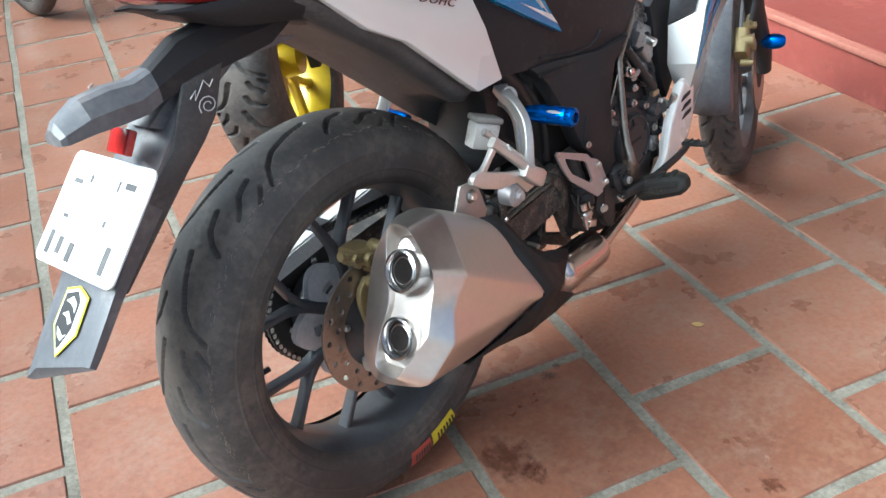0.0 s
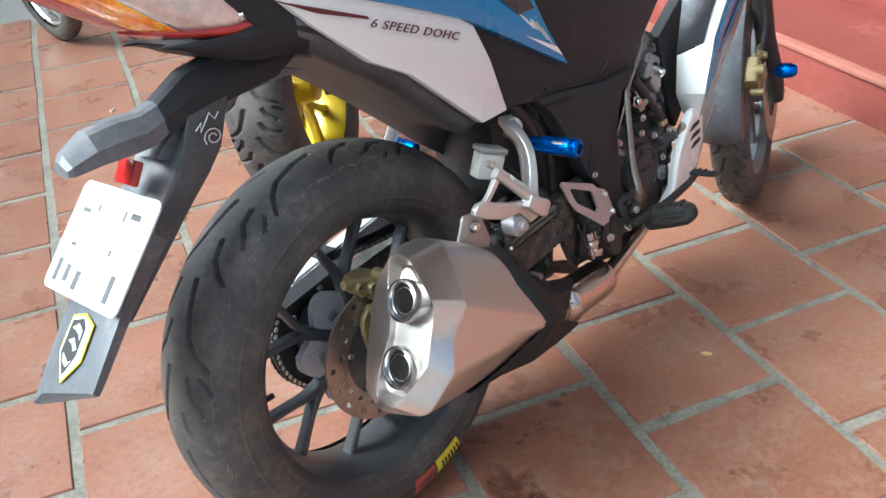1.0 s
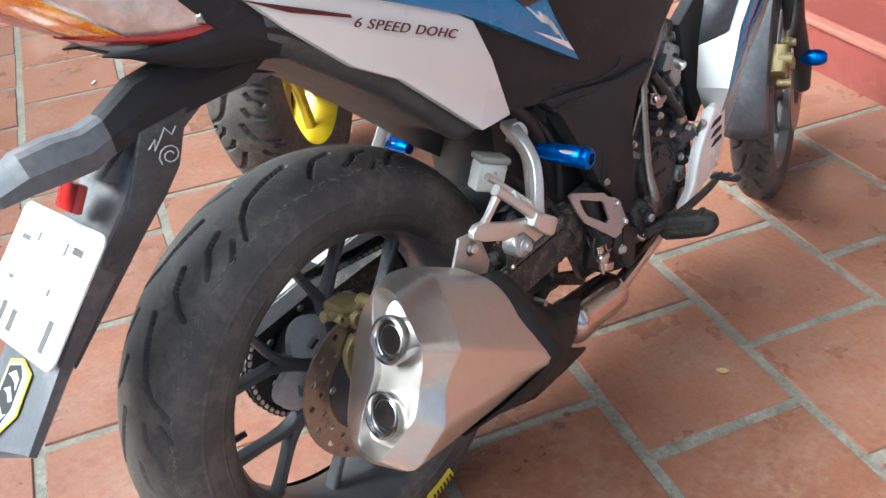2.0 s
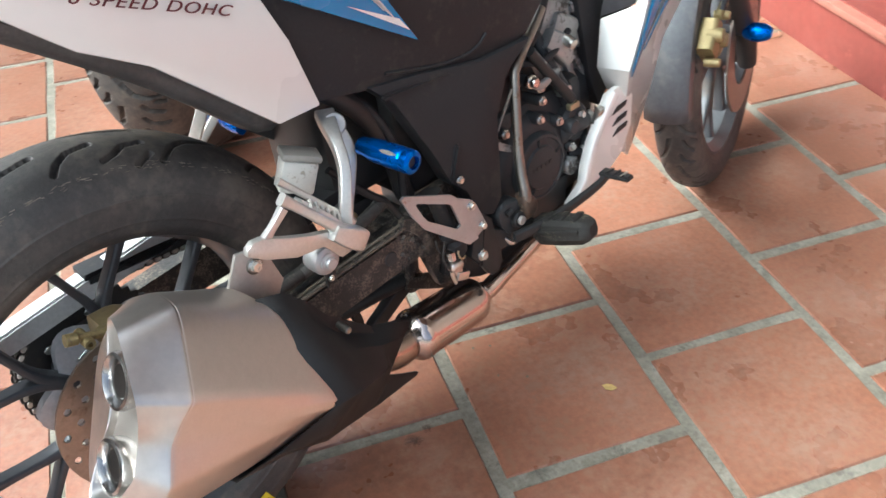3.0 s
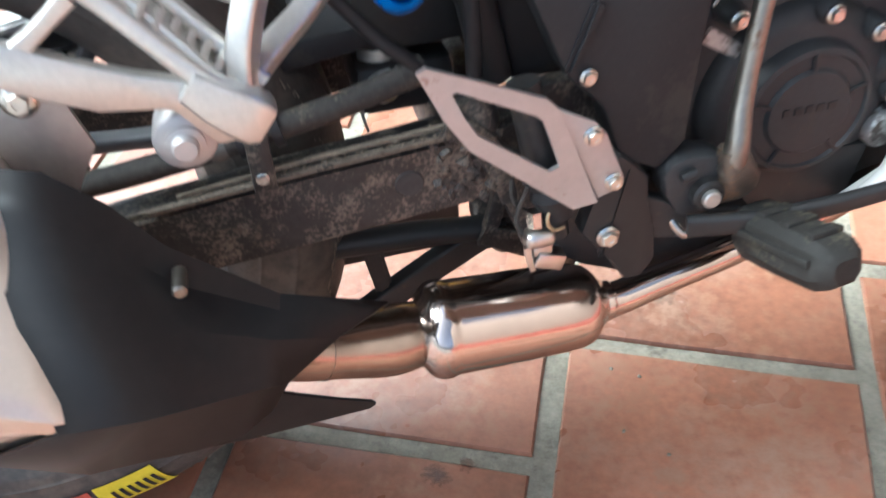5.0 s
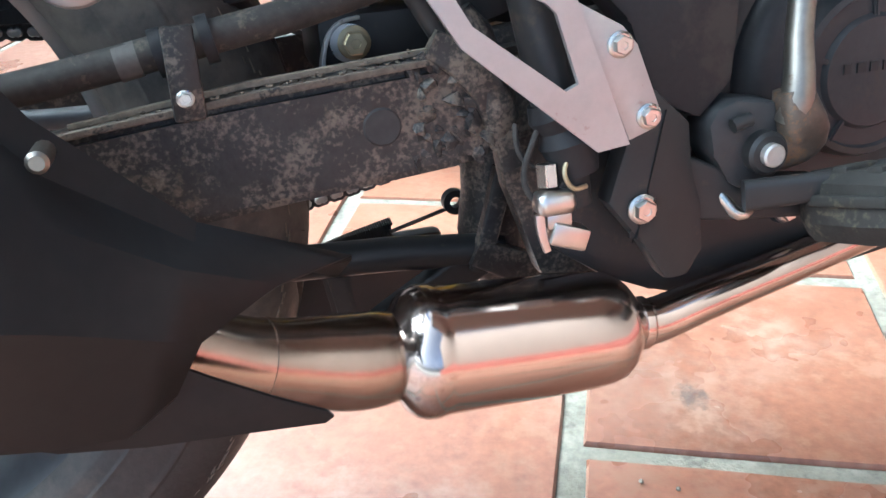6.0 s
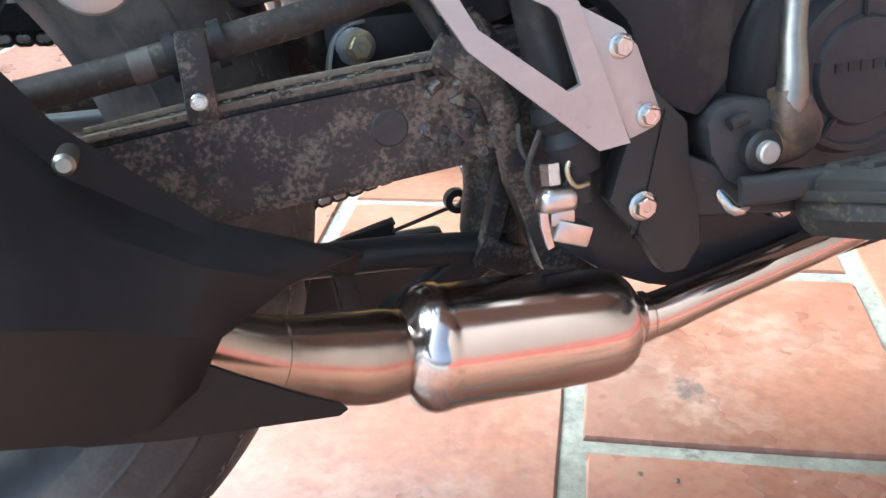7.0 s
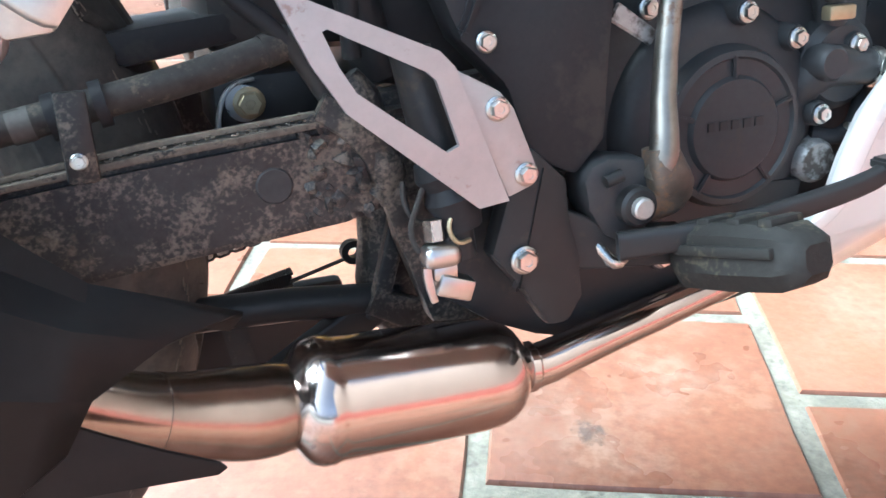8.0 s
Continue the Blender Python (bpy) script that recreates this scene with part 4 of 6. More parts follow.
reservoir = part("fluid_reservoir", box(-0.024, 0.024, -0.016, 0.016, -0.028, 0.018, 0.005), RESERVOIR, bike, "milky white brake fluid reservoir with a dull cap", resv)
part("cap", box(-0.0265, 0.0265, -0.0185, 0.0185, 0.017, 0.028, 0.004), RESCAP, reservoir)
# blue sliders
def slider(parent, m, s=1.0):
    bm = lathe([(0, 0.03), (0.016, 0.03), (0.017, 0.02), (0.020, 0.008), (0.0215, -0.004), (0.020, -0.012), (0.0215, -0.018), (0.0215, -0.042), (0.020, -0.046), (0.022, -0.050), (0.021, -0.058), (0.017, -0.061), (0.012, -0.061), (0.012, -0.052), (0, -0.052)], 32, m=Matrix.Diagonal((s, s, s, 1)))
    ob = part("crash_slider", bm, ANODISED, parent, "blue anodised crash slider", m)
    for k in range(4):
        a = radians(45 + 90 * k)
        part("milled_slot", loft([[(0.0218 * math.cos(a + e) * s, y * s, 0.0218 * math.sin(a + e) * s) for e in (-w, 0, w)] for y, w in ((-0.014, 0.02), (-0.020, 0.14), (-0.030, 0.18), (-0.038, 0.12), (-0.043, 0.02))]), STEEL, ob, "bare milled slot")
    part("slider_bolt", lathe([(0, -0.056), (0.010, -0.056), (0.010, -0.05), (0, -0.05)], 20, m=Matrix.Diagonal((s, s, s, 1))), BLACK_METAL, ob)
    return ob


slider(bike, pose(0.333, -0.168, 0.530, 2, 0, 6) @ Matrix.Diagonal((0.70, 0.95, 0.70, 1)))
slider(bike, pose(0.308, 0.128, 0.500, 180, 0, -6) @ Matrix.Diagonal((0.55, 0.6, 0.55, 1)))
part("far_peg_bracket", beam([(0.285, 0.105, 0.605), (0.264, 0.106, 0.560), (0.244, 0.125, 0.512), (0.236, 0.165, 0.462)], [0.018, 0.018, 0.016, 0.018], [0.014, 0.014, 0.014, 0.016], (0.75, 0.4, 0.4)), ALU, bike, "silver cast bracket on the far side")
part("far_peg_arm", beam([(0.290, 0.105, 0.596), (0.305, 0.130, 0.555), (0.298, 0.160, 0.510), (0.245, 0.175, 0.460)], [0.013, 0.012, 0.012, 0.014], [0.012, 0.012, 0.012, 0.014], (0.75, 0.4, 0.4)), ALU, bike)
# heel guard and rider's peg bracket
GUARD_OUT = [(0.350, 0.453), (0.356, 0.456), (0.432, 0.421), (0.440, 0.412), (0.468, 0.335), (0.450, 0.333), (0.380, 0.394), (0.364, 0.420)]
GUARD_IN = [(0.371, 0.436), (0.374, 0.437), (0.424, 0.411), (0.429, 0.406), (0.440, 0.370), (0.433, 0.367), (0.386, 0.404), (0.378, 0.418)]
guard = part("heel_guard", holed(GUARD_OUT, GUARD_IN, -0.171, -0.167), PLATE_GREY, bike, "silver-grey sheet metal heel guard with a cut-out")
part("guard_flange", plate([(0.440, 0.411), (0.466, 0.396), (0.474, 0.386), (0.488, 0.348), (0.484, 0.341), (0.469, 0.336)], -0.164, -0.160, 0.001, warp=lambda x, z: -0.004), PLATE_GREY, guard)
bolt(guard, 0.464, -0.168, 0.387)
bolt(guard, 0.480, -0.168, 0.348)
bracket = part("rider_peg_bracket", plate([(0.462, 0.298), (0.478, 0.345), (0.49, 0.36), (0.512, 0.338), (0.514, 0.312), (0.520, 0.290), (0.522, 0.262), (0.512, 0.246), (0.498, 0.246), (0.484, 0.270)], -0.156, -0.138, 0.004), BLACK_METAL, bike, "satin black rider peg bracket")
bolt(bracket, 0.482, -0.157, 0.293, scale=1.25)
part("bracket_arm", beam([(0.505, -0.145, 0.300), (0.545, -0.147, 0.288), (0.592, -0.152, 0.284)], [0.040, 0.026, 0.024], [0.014, 0.016, 0.018]), BLACK_METAL, bracket)
part("pedal_spring", sweep([(0.534, -0.150, 0.292), (0.545, -0.158, 0.276), (0.556, -0.150, 0.290)], 0.0045, 12, smooth=2), STEEL, bracket, "bright bent bracket")
part("bracket_fold", bar((0.478, -0.1535, 0.272), (0.497, -0.1535, 0.350), 0.006, 0.006, 0.008, 0.008), BLACK_METAL, bracket)
part("pivot_lobe", plate([(0.523, 0.334), (0.528, 0.343), (0.540, 0.347), (0.566, 0.343), (0.584, 0.327), (0.573, 0.306), (0.561, 0.294), (0.548, 0.291), (0.536, 0.299), (0.526, 0.316)], -0.157, -0.128, 0.006), ENGINE, bracket, "black cast lug of the pedal pivot")
part("pivot_boss", lathe([(0, -0.166), (0.0105, -0.166), (0.0125, -0.164), (0.0125, -0.150), (0, -0.150)], 28, m=Matrix.Translation((0.556, 0, 0.316))), BLACK_METAL, bracket)
part("pinch_screw", sweep([(0.534, -0.162, 0.334), (0.545, -0.162, 0.337)], 0.004, 10), BLACK_METAL, bracket)
part("splined_shaft", lathe([(0, -0.171), (0.0055, -0.171), (0.0068, -0.170), (0.0068, -0.165), (0, -0.165)], 18, m=Matrix.Translation((0.556, 0, 0.316))), ALU, bracket, "pale splined shaft end", smooth=18)
part("frame_cradle", plate([(0.440, 0.264), (0.478, 0.236), (0.508, 0.222), (0.535, 0.214), (0.62, 0.211), (0.70, 0.222), (0.72, 0.30), (0.46, 0.32)], -0.116, -0.098, 0.004), BLACK_METAL, bike, "black lower frame cradle above the exhaust pipe")
part("clevis_nut", lathe([(0, -0.008), (0.0062, -0.006), (0.0062, 0.006), (0, 0.006)], 6, m=pose(0.4275, -0.155, 0.320, 82, 0, 0)), STEEL, bracket)
part("brake_clevis", box(0.418, 0.441, -0.166, -0.150, 0.2985, 0.3125, 0.0055, seg=3), SATIN, bracket, "bright zinc-plated brake clevis")
part("clevis_neck", box(0.4235, 0.4385, -0.163, -0.152, 0.291, 0.300, 0.002), SATIN, bracket)
part("clevis_fork", box(-0.011, 0.011, -0.166, -0.151, -0.0065, 0.0065, 0.002, m=Matrix.Translation((0.436, 0, 0.286)) @ pose(0, 0, 0, 0, 20, 0)), SATIN, bracket)
part("clevis_leg", beam([(0.420, -0.160, 0.300), (0.4205, -0.161, 0.290), (0.4235, -0.161, 0.279)], [0.005, 0.005, 0.004], [0.004, 0.004, 0.004], rounds=1), SATIN, bracket)
part("split_pin", sweep([(0.438, -0.160, 0.330), (0.433, -0.163, 0.322), (0.438, -0.164, 0.312), (0.447, -0.162, 0.313)], 0.0014, 8, smooth=2), BRONZE, bracket, "yellowish split pin")
part("master_cylinder", sweep([(0.425, -0.14, 0.42), (0.438, -0.148, 0.345), (0.446, -0.152, 0.30)], [0.012, 0.013, 0.008], 16), BLACK_METAL, bike, "black rear brake master cylinder")
part("rubber_boot", sweep([(0.434, -0.147, 0.36), (0.437, -0.148, 0.352), (0.440, -0.149, 0.344), (0.442, -0.150, 0.336), (0.444, -0.151, 0.328), (0.446, -0.152, 0.318)], [0.014, 0.017, 0.014, 0.017, 0.014, 0.012], 16), BLACK_PLASTIC, bike)
# rider's footpeg
peg_y = Vector((-0.20, 0.95, -0.22)).normalized()
peg_x = Vector((1, 0, 0)) - peg_y * peg_y.x
peg_x.normalize()
peg_z = peg_x.cross(peg_y)
pegm = Matrix((( peg_x.x, peg_y.x, peg_z.x, 0.592), (peg_x.y, peg_y.y, peg_z.y, -0.160), (peg_x.z, peg_y.z, peg_z.z, 0.286), (0, 0, 0, 1))) @ Matrix.Diagonal((1.0, 0.94, 0.94, 1))
peg_bm = loft([[(x * a, -y, z * b * 1.35 - 0.007) for x, z in ((-0.019, 0.012), (-0.012, 0.017), (0.012, 0.017), (0.019, 0.012), (0.020, -0.006), (0.013, -0.015), (-0.013, -0.015), (-0.020, -0.006))] for y, a, b in ((0, 0.7, 0.8), (0.010, 1, 1), (0.05, 1.08, 1.0), (0.088, 1.05, 0.9), (0.100, 0.8, 0.65), (0.104, 0.55, 0.4))], True, True)
footpeg = part("footpeg", peg_bm, PEGRUBBER, bike, "dusty black rubber rider footpeg", pegm, smooth=30)
for k in range(3):
    part("peg_rib", box(-0.014 + 0.0 * k, 0.014, -0.085 + 0.024 * k, -0.074 + 0.024 * k, 0.012, 0.0185, 0.002), PEGRUBBER, footpeg)
part("peg_rib", box(0.016, 0.0235, -0.09, -0.014, -0.004, 0.003, 0.0015), PEGRUBBER, footpeg)
part("peg_rib", box(-0.0235, -0.016, -0.09, -0.014, -0.004, 0.003, 0.0015), PEGRUBBER, footpeg)
# brake pedal
pedal = beam([(0.540, -0.166, 0.294), (0.600, -0.185, 0.299), (0.690, -0.198, 0.316), (0.715, -0.200, 0.327)], [0.018, 0.016, 0.014, 0.013], [0.010, 0.010, 0.009, 0.009], soft=0.8)
brake_pedal = part("brake_pedal", pedal, BLACK_METAL, bike, "worn black rear brake pedal")
part("pedal_pad", bar((0.712, -0.190, 0.329), (0.718, -0.240, 0.329), 0.020, 0.017, 0.008, 0.007, None, 0.002, (0, 0, 1)), BLACK_METAL, brake_pedal)
for k in range(3):
    part("pad_stud", bar((0.706 + 0.001 * k, -0.204 - 0.012 * k, 0.3338), (0.724 + 0.001 * k, -0.204 - 0.012 * k, 0.3338), 0.004, 0.004, 0.002, 0.002, None, 0.0006, (0, 0, 1)), BLACK_METAL if k < 2 else STEEL, brake_pedal)
# kick starter
kick = part("kick_lever", sweep([(0.573, -0.160, 0.332), (0.574, -0.163, 0.350), (0.580, -0.150, 0.385), (0.592, -0.142, 0.460), (0.606, -0.133, 0.517), (0.612, -0.130, 0.524), (0.665, -0.115, 0.552), (0.70, -0.105, 0.575)], [0.0105, 0.0090, 0.0075, 0.0070, 0.0070, 0.0070, 0.0068, 0.0068], 16, smooth=1), WORN_STEEL, bike, "worn chromed kick starter lever")
part("kick_boss", beam([(0.573, -0.158, 0.350), (0.576, -0.160, 0.334), (0.582, -0.158, 0.322), (0.566, -0.152, 0.312)], [0.018, 0.026, 0.028, 0.020], [0.020, 0.024, 0.024, 0.020], soft=0.6), mat("rusty_boss", (0.12, 0.095, 0.075), 0.5, metal=0.6, vary=0.3, scale=40, fine=200, dirt=(0.22, 0.13, 0.07), dirt_amount=0.2, dirt_scale=40), kick, "rusty brown kick starter boss")

# clutter round the swingarm pivot
MUD = mat("dried_mud", (0.17, 0.14, 0.105), 0.9, vary=0.45, scale=60, fine=300, bump=0.4, per_island=0.5)
part("swingarm_lip", beam([(0.19, -0.122, 0.3705), (0.28, -0.123, 0.3815), (0.385, -0.123, 0.3888)], [0.003, 0.0036, 0.003], [0.004, 0.004, 0.004], rounds=0), MUD, swingarm, "muddy upper lip of the swingarm")
crumbs = bmesh.new()
rng_m = random.Random(8)
for k in range(260):
    x = rng_m.uniform(0.20, 0.385)
    p = (x, rng_m.uniform(-0.1305, -0.119), 0.3680 + 0.105 * (x - 0.17) + rng_m.uniform(-0.004, 0.0006))
    size = rng_m.uniform(0.0003, 0.0009)
    made = bmesh.ops.create_icosphere(crumbs, subdivisions=1, radius=1)["verts"]
    for v in made:
        v.co *= rng_m.uniform(0.6, 1.3)
    bmesh.ops.transform(crumbs, matrix=Matrix.Translation(p) @ Matrix.Diagonal((size * 1.8, size, size, 1)), verts=made)
tagged(part("mud_crust", crumbs, MUD, swingarm, "crumbs of dried mud"), kind="stuff")
lumps = bmesh.new()
for k in range(70):
    x = rng_m.uniform(0.362, 0.414)
    p = (x, rng_m.uniform(-0.131, -0.127), rng_m.uniform(0.330, 0.386) - 0.25 * abs(x - 0.385))
    size = rng_m.uniform(0.0016, 0.0046)
    made = bmesh.ops.create_icosphere(lumps, subdivisions=1, radius=1)["verts"]
    for v in made:
        v.co *= rng_m.uniform(0.55, 1.3)
    bmesh.ops.transform(lumps, matrix=Matrix.Translation(p) @ pose(0, 0, 0, 0, rng_m.uniform(0, 90), 0) @ Matrix.Diagonal((size * 1.6, size * 0.7, size, 1)), verts=made)
tagged(part("caked_mud", lumps, DIRTY_METAL, swingarm, "lumps of dark caked mud"), kind="stuff")
part("wire_guide", sweep([(0.415, -0.142, 0.347), (0.4135, -0.145, 0.336), (0.417, -0.147, 0.327), (0.424, -0.147, 0.322)], 0.0016, 8, smooth=2), DUSTY_RUBBER, bike, "thin bent wire guide")
part("pivot_gaiter", sweep([(0.392, -0.118, 0.405), (0.402, -0.120, 0.388), (0.400, -0.122, 0.372), (0.412, -0.122, 0.352), (0.408, -0.120, 0.335)], [0.010, 0.014, 0.010, 0.014, 0.009], 14, smooth=1), DIRTY_METAL, bike, "muddy rubber gaiter")
part("pivot_lug", beam([(0.375, -0.126, 0.392), (0.398, -0.128, 0.378), (0.410, -0.126, 0.352), (0.418, -0.122, 0.318)], [0.016, 0.022, 0.018, 0.012], [0.012, 0.014, 0.012, 0.010]), DIRTY_METAL, bike, "mud-caked lug of the swingarm pivot")
part("brake_wire", sweep([(0.425, -0.150, 0.345), (0.412, -0.152, 0.318), (0.424, -0.156, 0.300), (0.440, -0.156, 0.318)], 0.0018, 8, smooth=2), DUSTY_RUBBER, bike, "brownish wire of the brake light switch")
part("arm_patch", lathe([(0, -0.1312), (0.0095, -0.1312), (0.0105, -0.1300), (0, -0.1290)], 22, m=Matrix.Translation((0.345, 0, 0.352))), mat("grey_smudge", (0.038, 0.035, 0.034), 0.7, vary=0.3, scale=60, fine=200), bike, "round grey plug in the swingarm")

# engine
eng = bmesh.new()
box(0.500, 0.790, -0.100, 0.100, 0.245, 0.445, 0.02, eng)
box(0.60, 0.84, -0.075, 0.08, 0.30, 0.44, 0.02, eng)
engine = part("engine", eng, ENGINE, bike, "black and grey single-cylinder engine")
cm = Matrix.Translation((0.652, 0, 0.345))
part("clutch_cover", lathe([(0, -0.114), (0.066, -0.114), (0.076, -0.110), (0.082, -0.100), (0.082, -0.07), (0, -0.07)], 56, m=cm), ENGINE, engine, "black clutch cover")
round_cover = part("round_cover", lathe([(0, -0.127), (0.033, -0.127), (0.0345, -0.1255), (0.0355, -0.1235), (0.046, -0.1235), (0.0475, -0.126), (0.0515, -0.125), (0.0545, -0.119), (0.056, -0.108), (0, -0.108)], 64, m=cm), ENGINE, engine)
for k in range(5):
    a = radians(20 + 72 * k)
    part("cover_notch", bar((0.652 + 0.033 * math.cos(a), -0.1250, 0.345 + 0.033 * math.sin(a)), (0.652 + 0.049 * math.cos(a), -0.1250, 0.345 + 0.049 * math.sin(a)), 0.0035, 0.0035, 0.004, 0.004, None, 0.001), ENGINE, engine)
for k, w in enumerate((0.0055, 0.007, 0.0065, 0.007, 0.0075)):
    part("raised_mark", box(0.6295 + 0.0092 * k, 0.6295 + 0.0092 * k + w * 0.85, -0.1280, -0.1265, 0.346, 0.352), BLACK_METAL, engine)
for x, z in ((0.646, 0.486), (0.667, 0.468), (0.669, 0.447), (0.661, 0.420), (0.702, 0.400), (0.753, 0.391), (0.726, 0.346), (0.587, 0.428), (0.60, 0.262)):
    part("engine_boss", lathe([(0, -0.121), (0.008, -0.121), (0.009, -0.118), (0.010, -0.09), (0, -0.09)], 16, m=Matrix.Translation((x, 0, z))), ENGINE, engine)
    bolt(engine, x, -0.1215, z)
pump = bmesh.new()
lathe([(0, -0.118), (0.026, -0.118), (0.032, -0.112), (0.034, -0.09), (0, -0.09)], 28, pump, Matrix.Translation((0.745, 0, 0.378)))
sweep([(0.745, -0.105, 0.39), (0.735, -0.11, 0.43), (0.712, -0.10, 0.48), (0.70, -0.08, 0.54)], 0.011, 14, pump, smooth=2)
part("water_pump", pump, ENGINE, engine)
part("coolant_elbow", sweep([(0.716, -0.100, 0.352), (0.728, -0.112, 0.378), (0.750, -0.116, 0.377), (0.780, -0.112, 0.372)], [0.012, 0.016, 0.0145, 0.0125], 18, smooth=2), ENGINE, engine, "black cast coolant elbow")
part("elbow_collar", sweep([(0.768, -0.113, 0.3738), (0.777, -0.112, 0.3724)], 0.0150, 20), STEEL, engine, "bright spring clip")
part("elbow_rim", lathe([(0, -0.131), (0.010, -0.131), (0.0125, -0.128), (0.0135, -0.110), (0, -0.110)], 24, m=Matrix.Translation((0.727, 0, 0.381))), ENGINE, engine)
part("drain_hose", sweep([(0.728, -0.110, 0.330), (0.745, -0.118, 0.326), (0.762, -0.116, 0.334), (0.776, -0.105, 0.355)], 0.006, 12, smooth=2), BLACK_PLASTIC, engine)
part("drain_clip", sweep([(0.752, -0.1185, 0.3275), (0.757, -0.118, 0.3305)], 0.0074, 14), STEEL, engine, "small bright clip")
part("side_plug", lathe([(0, -0.122), (0.013, -0.122), (0.016, -0.118), (0.017, -0.10), (0, -0.10)], 26, m=Matrix.Translation((0.727, 0, 0.312))), ENGINE_GREY, engine, "dull grey side plug")
part("hose_clip", sweep([(0.731, -0.108, 0.436), (0.726, -0.108, 0.446)], 0.0135, 16), STEEL, engine, "bright hose clip")
part("white_plug", lathe([(0, -0.145), (0.006, -0.145), (0.007, -0.143), (0.007, -0.115), (0, -0.115)], 18, m=pose(0.777, -0.128, 0.372, -62, 0, 0) @ Matrix.Translation((0, 0.118, 0))), STEEL, engine, "bright metal plug")
part("heat_tab", bar((0.553, -0.137, 0.430), (0.582, -0.136, 0.411), 0.012, 0.010, 0.003, 0.003, None, 0.001), ENGINE_GREY, engine, "grey steel tab")
part("clutch_wire", sweep([(0.556, -0.138, 0.450), (0.580, -0.138, 0.482), (0.606, -0.134, 0.509), (0.640, -0.125, 0.533)], 0.0022, 8, smooth=2), WORN_STEEL, engine, "bare steel cable")
part("banjo_bolt", lathe([(0, -0.136), (0.006, -0.136), (0.0075, -0.134), (0.0075, -0.128), (0.010, -0.127), (0.010, -0.120), (0, -0.115)], 20, m=Matrix.Translation((0.646, 0, 0.487))), STEEL, engine, "bright banjo bolt")
part("oil_pipe", beam([(0.650, -0.122, 0.480), (0.668, -0.124, 0.471), (0.700, -0.118, 0.478), (0.722, -0.105, 0.470)], [0.011, 0.013, 0.010, 0.014], [0.009, 0.010, 0.009, 0.012], soft=0.8), ENGINE_GREY, engine, "dull cast union")
part("pipe_clip", box(0.722, 0.744, -0.128, -0.118, 0.409, 0.419, 0.002, m=None), BRONZE, engine, "yellowish pipe clip")
part("wire_harness", sweep([(0.60, -0.105, 0.53), (0.66, -0.112, 0.505), (0.70, -0.115, 0.50), (0.76, -0.10, 0.52)], 0.005, 10, smooth=2), BLACK_PLASTIC, engine)
part("fuel_rail", beam([(0.712, -0.10, 0.525), (0.735, -0.104, 0.505), (0.752, -0.10, 0.475)], [0.030, 0.040, 0.022], [0.020, 0.026, 0.018], soft=0.5), ENGINE_GREY, engine, "dull aluminium throttle casting")
part("injector", lathe([(0, -0.012), (0.008, -0.012), (0.009, 0.0), (0.006, 0.012), (0, 0.012)], 18, m=pose(0.737, -0.118, 0.515, 20, 0, 0)), STEEL, engine)
cyl = bmesh.new()
cylm = pose(0.79, 0, 0.47, 0, 62, 0)
box(-0.052, 0.052, -0.066, 0.066, -0.07, 0.09, 0.006, cyl, cylm)
cylinder_ob = part("cylinder", cyl, ENGINE_GREY, engine, "grey finned cylinder")
for k in range(7):
    part("fin", box(-0.062, 0.062, -0.075, 0.075, -0.06 + 0.02 * k, -0.050 + 0.02 * k, 0.003, None, cylm), ENGINE_GREY, cylinder_ob)
head = bmesh.new()
box(-0.055, 0.055, -0.072, 0.072, -0.05, 0.05, 0.012, head, pose(0.745, 0, 0.545, 0, 30, 0))
box(-0.03, 0.03, -0.082, -0.05, -0.03, 0.03, 0.010, head, pose(0.775, 0, 0.505, 0, 30, 0))
part("throttle_body", head, ENGINE_GREY, engine, "dull grey cylinder head and throttle body")
part("coolant_tube", sweep([(0.655, -0.118, 0.528), (0.732, -0.122, 0.425)], 0.0085, 16), BLACK_METAL, engine, "glossy black tube")
part("radiator_hose", sweep([(0.60, -0.09, 0.50), (0.66, -0.1, 0.515), (0.72, -0.09, 0.57), (0.76, -0.06, 0.62)], 0.010, 14, smooth=2), BLACK_PLASTIC, engine)
part("core_frame", box(0.42, 0.66, -0.085, 0.085, 0.385, 0.78, 0.02), BLACK_METAL, bike, "dark frame and airbox behind the side covers")
part("battery_box", box(0.325, 0.445, -0.06, 0.09, 0.415, 0.68, 0.015), BLACK_METAL, bike, "black inner box behind the side cover")
part("frame_spar", sweep([(0.42, -0.085, 0.40), (0.40, -0.095, 0.50), (0.33, -0.105, 0.60), (0.15, -0.10, 0.70)], 0.014, 14, smooth=2), BLACK_METAL, bike)

# side covers and tail panels
def curve_y(x, z):
    return 0.05 * max(0.0, 0.15 - x) - 0.02 * (z - 0.6)


white = part("tail_panel", plate([(-0.068, 0.866), (-0.027, 0.821), (0.048, 0.752), (0.112, 0.714), (0.232, 0.600), (0.290, 0.600), (0.268, 0.687), (0.243, 0.746), (0.16, 0.80), (0.05, 0.86), (-0.03, 0.89)], -0.136, -0.118, 0.004, warp=curve_y), WHITE, bike, "glossy white tail panel with maroon lettering")
part("tail_panel", plate([(-0.068, 0.866), (-0.027, 0.821), (0.048, 0.752), (0.112, 0.714), (0.232, 0.600), (0.290, 0.600), (0.268, 0.687), (0.243, 0.746), (0.16, 0.80), (0.05, 0.86), (-0.03, 0.89)], 0.118, 0.136, 0.004, warp=lambda x, z: -curve_y(x, z)), WHITE, bike, "glossy white tail panel on the far side")
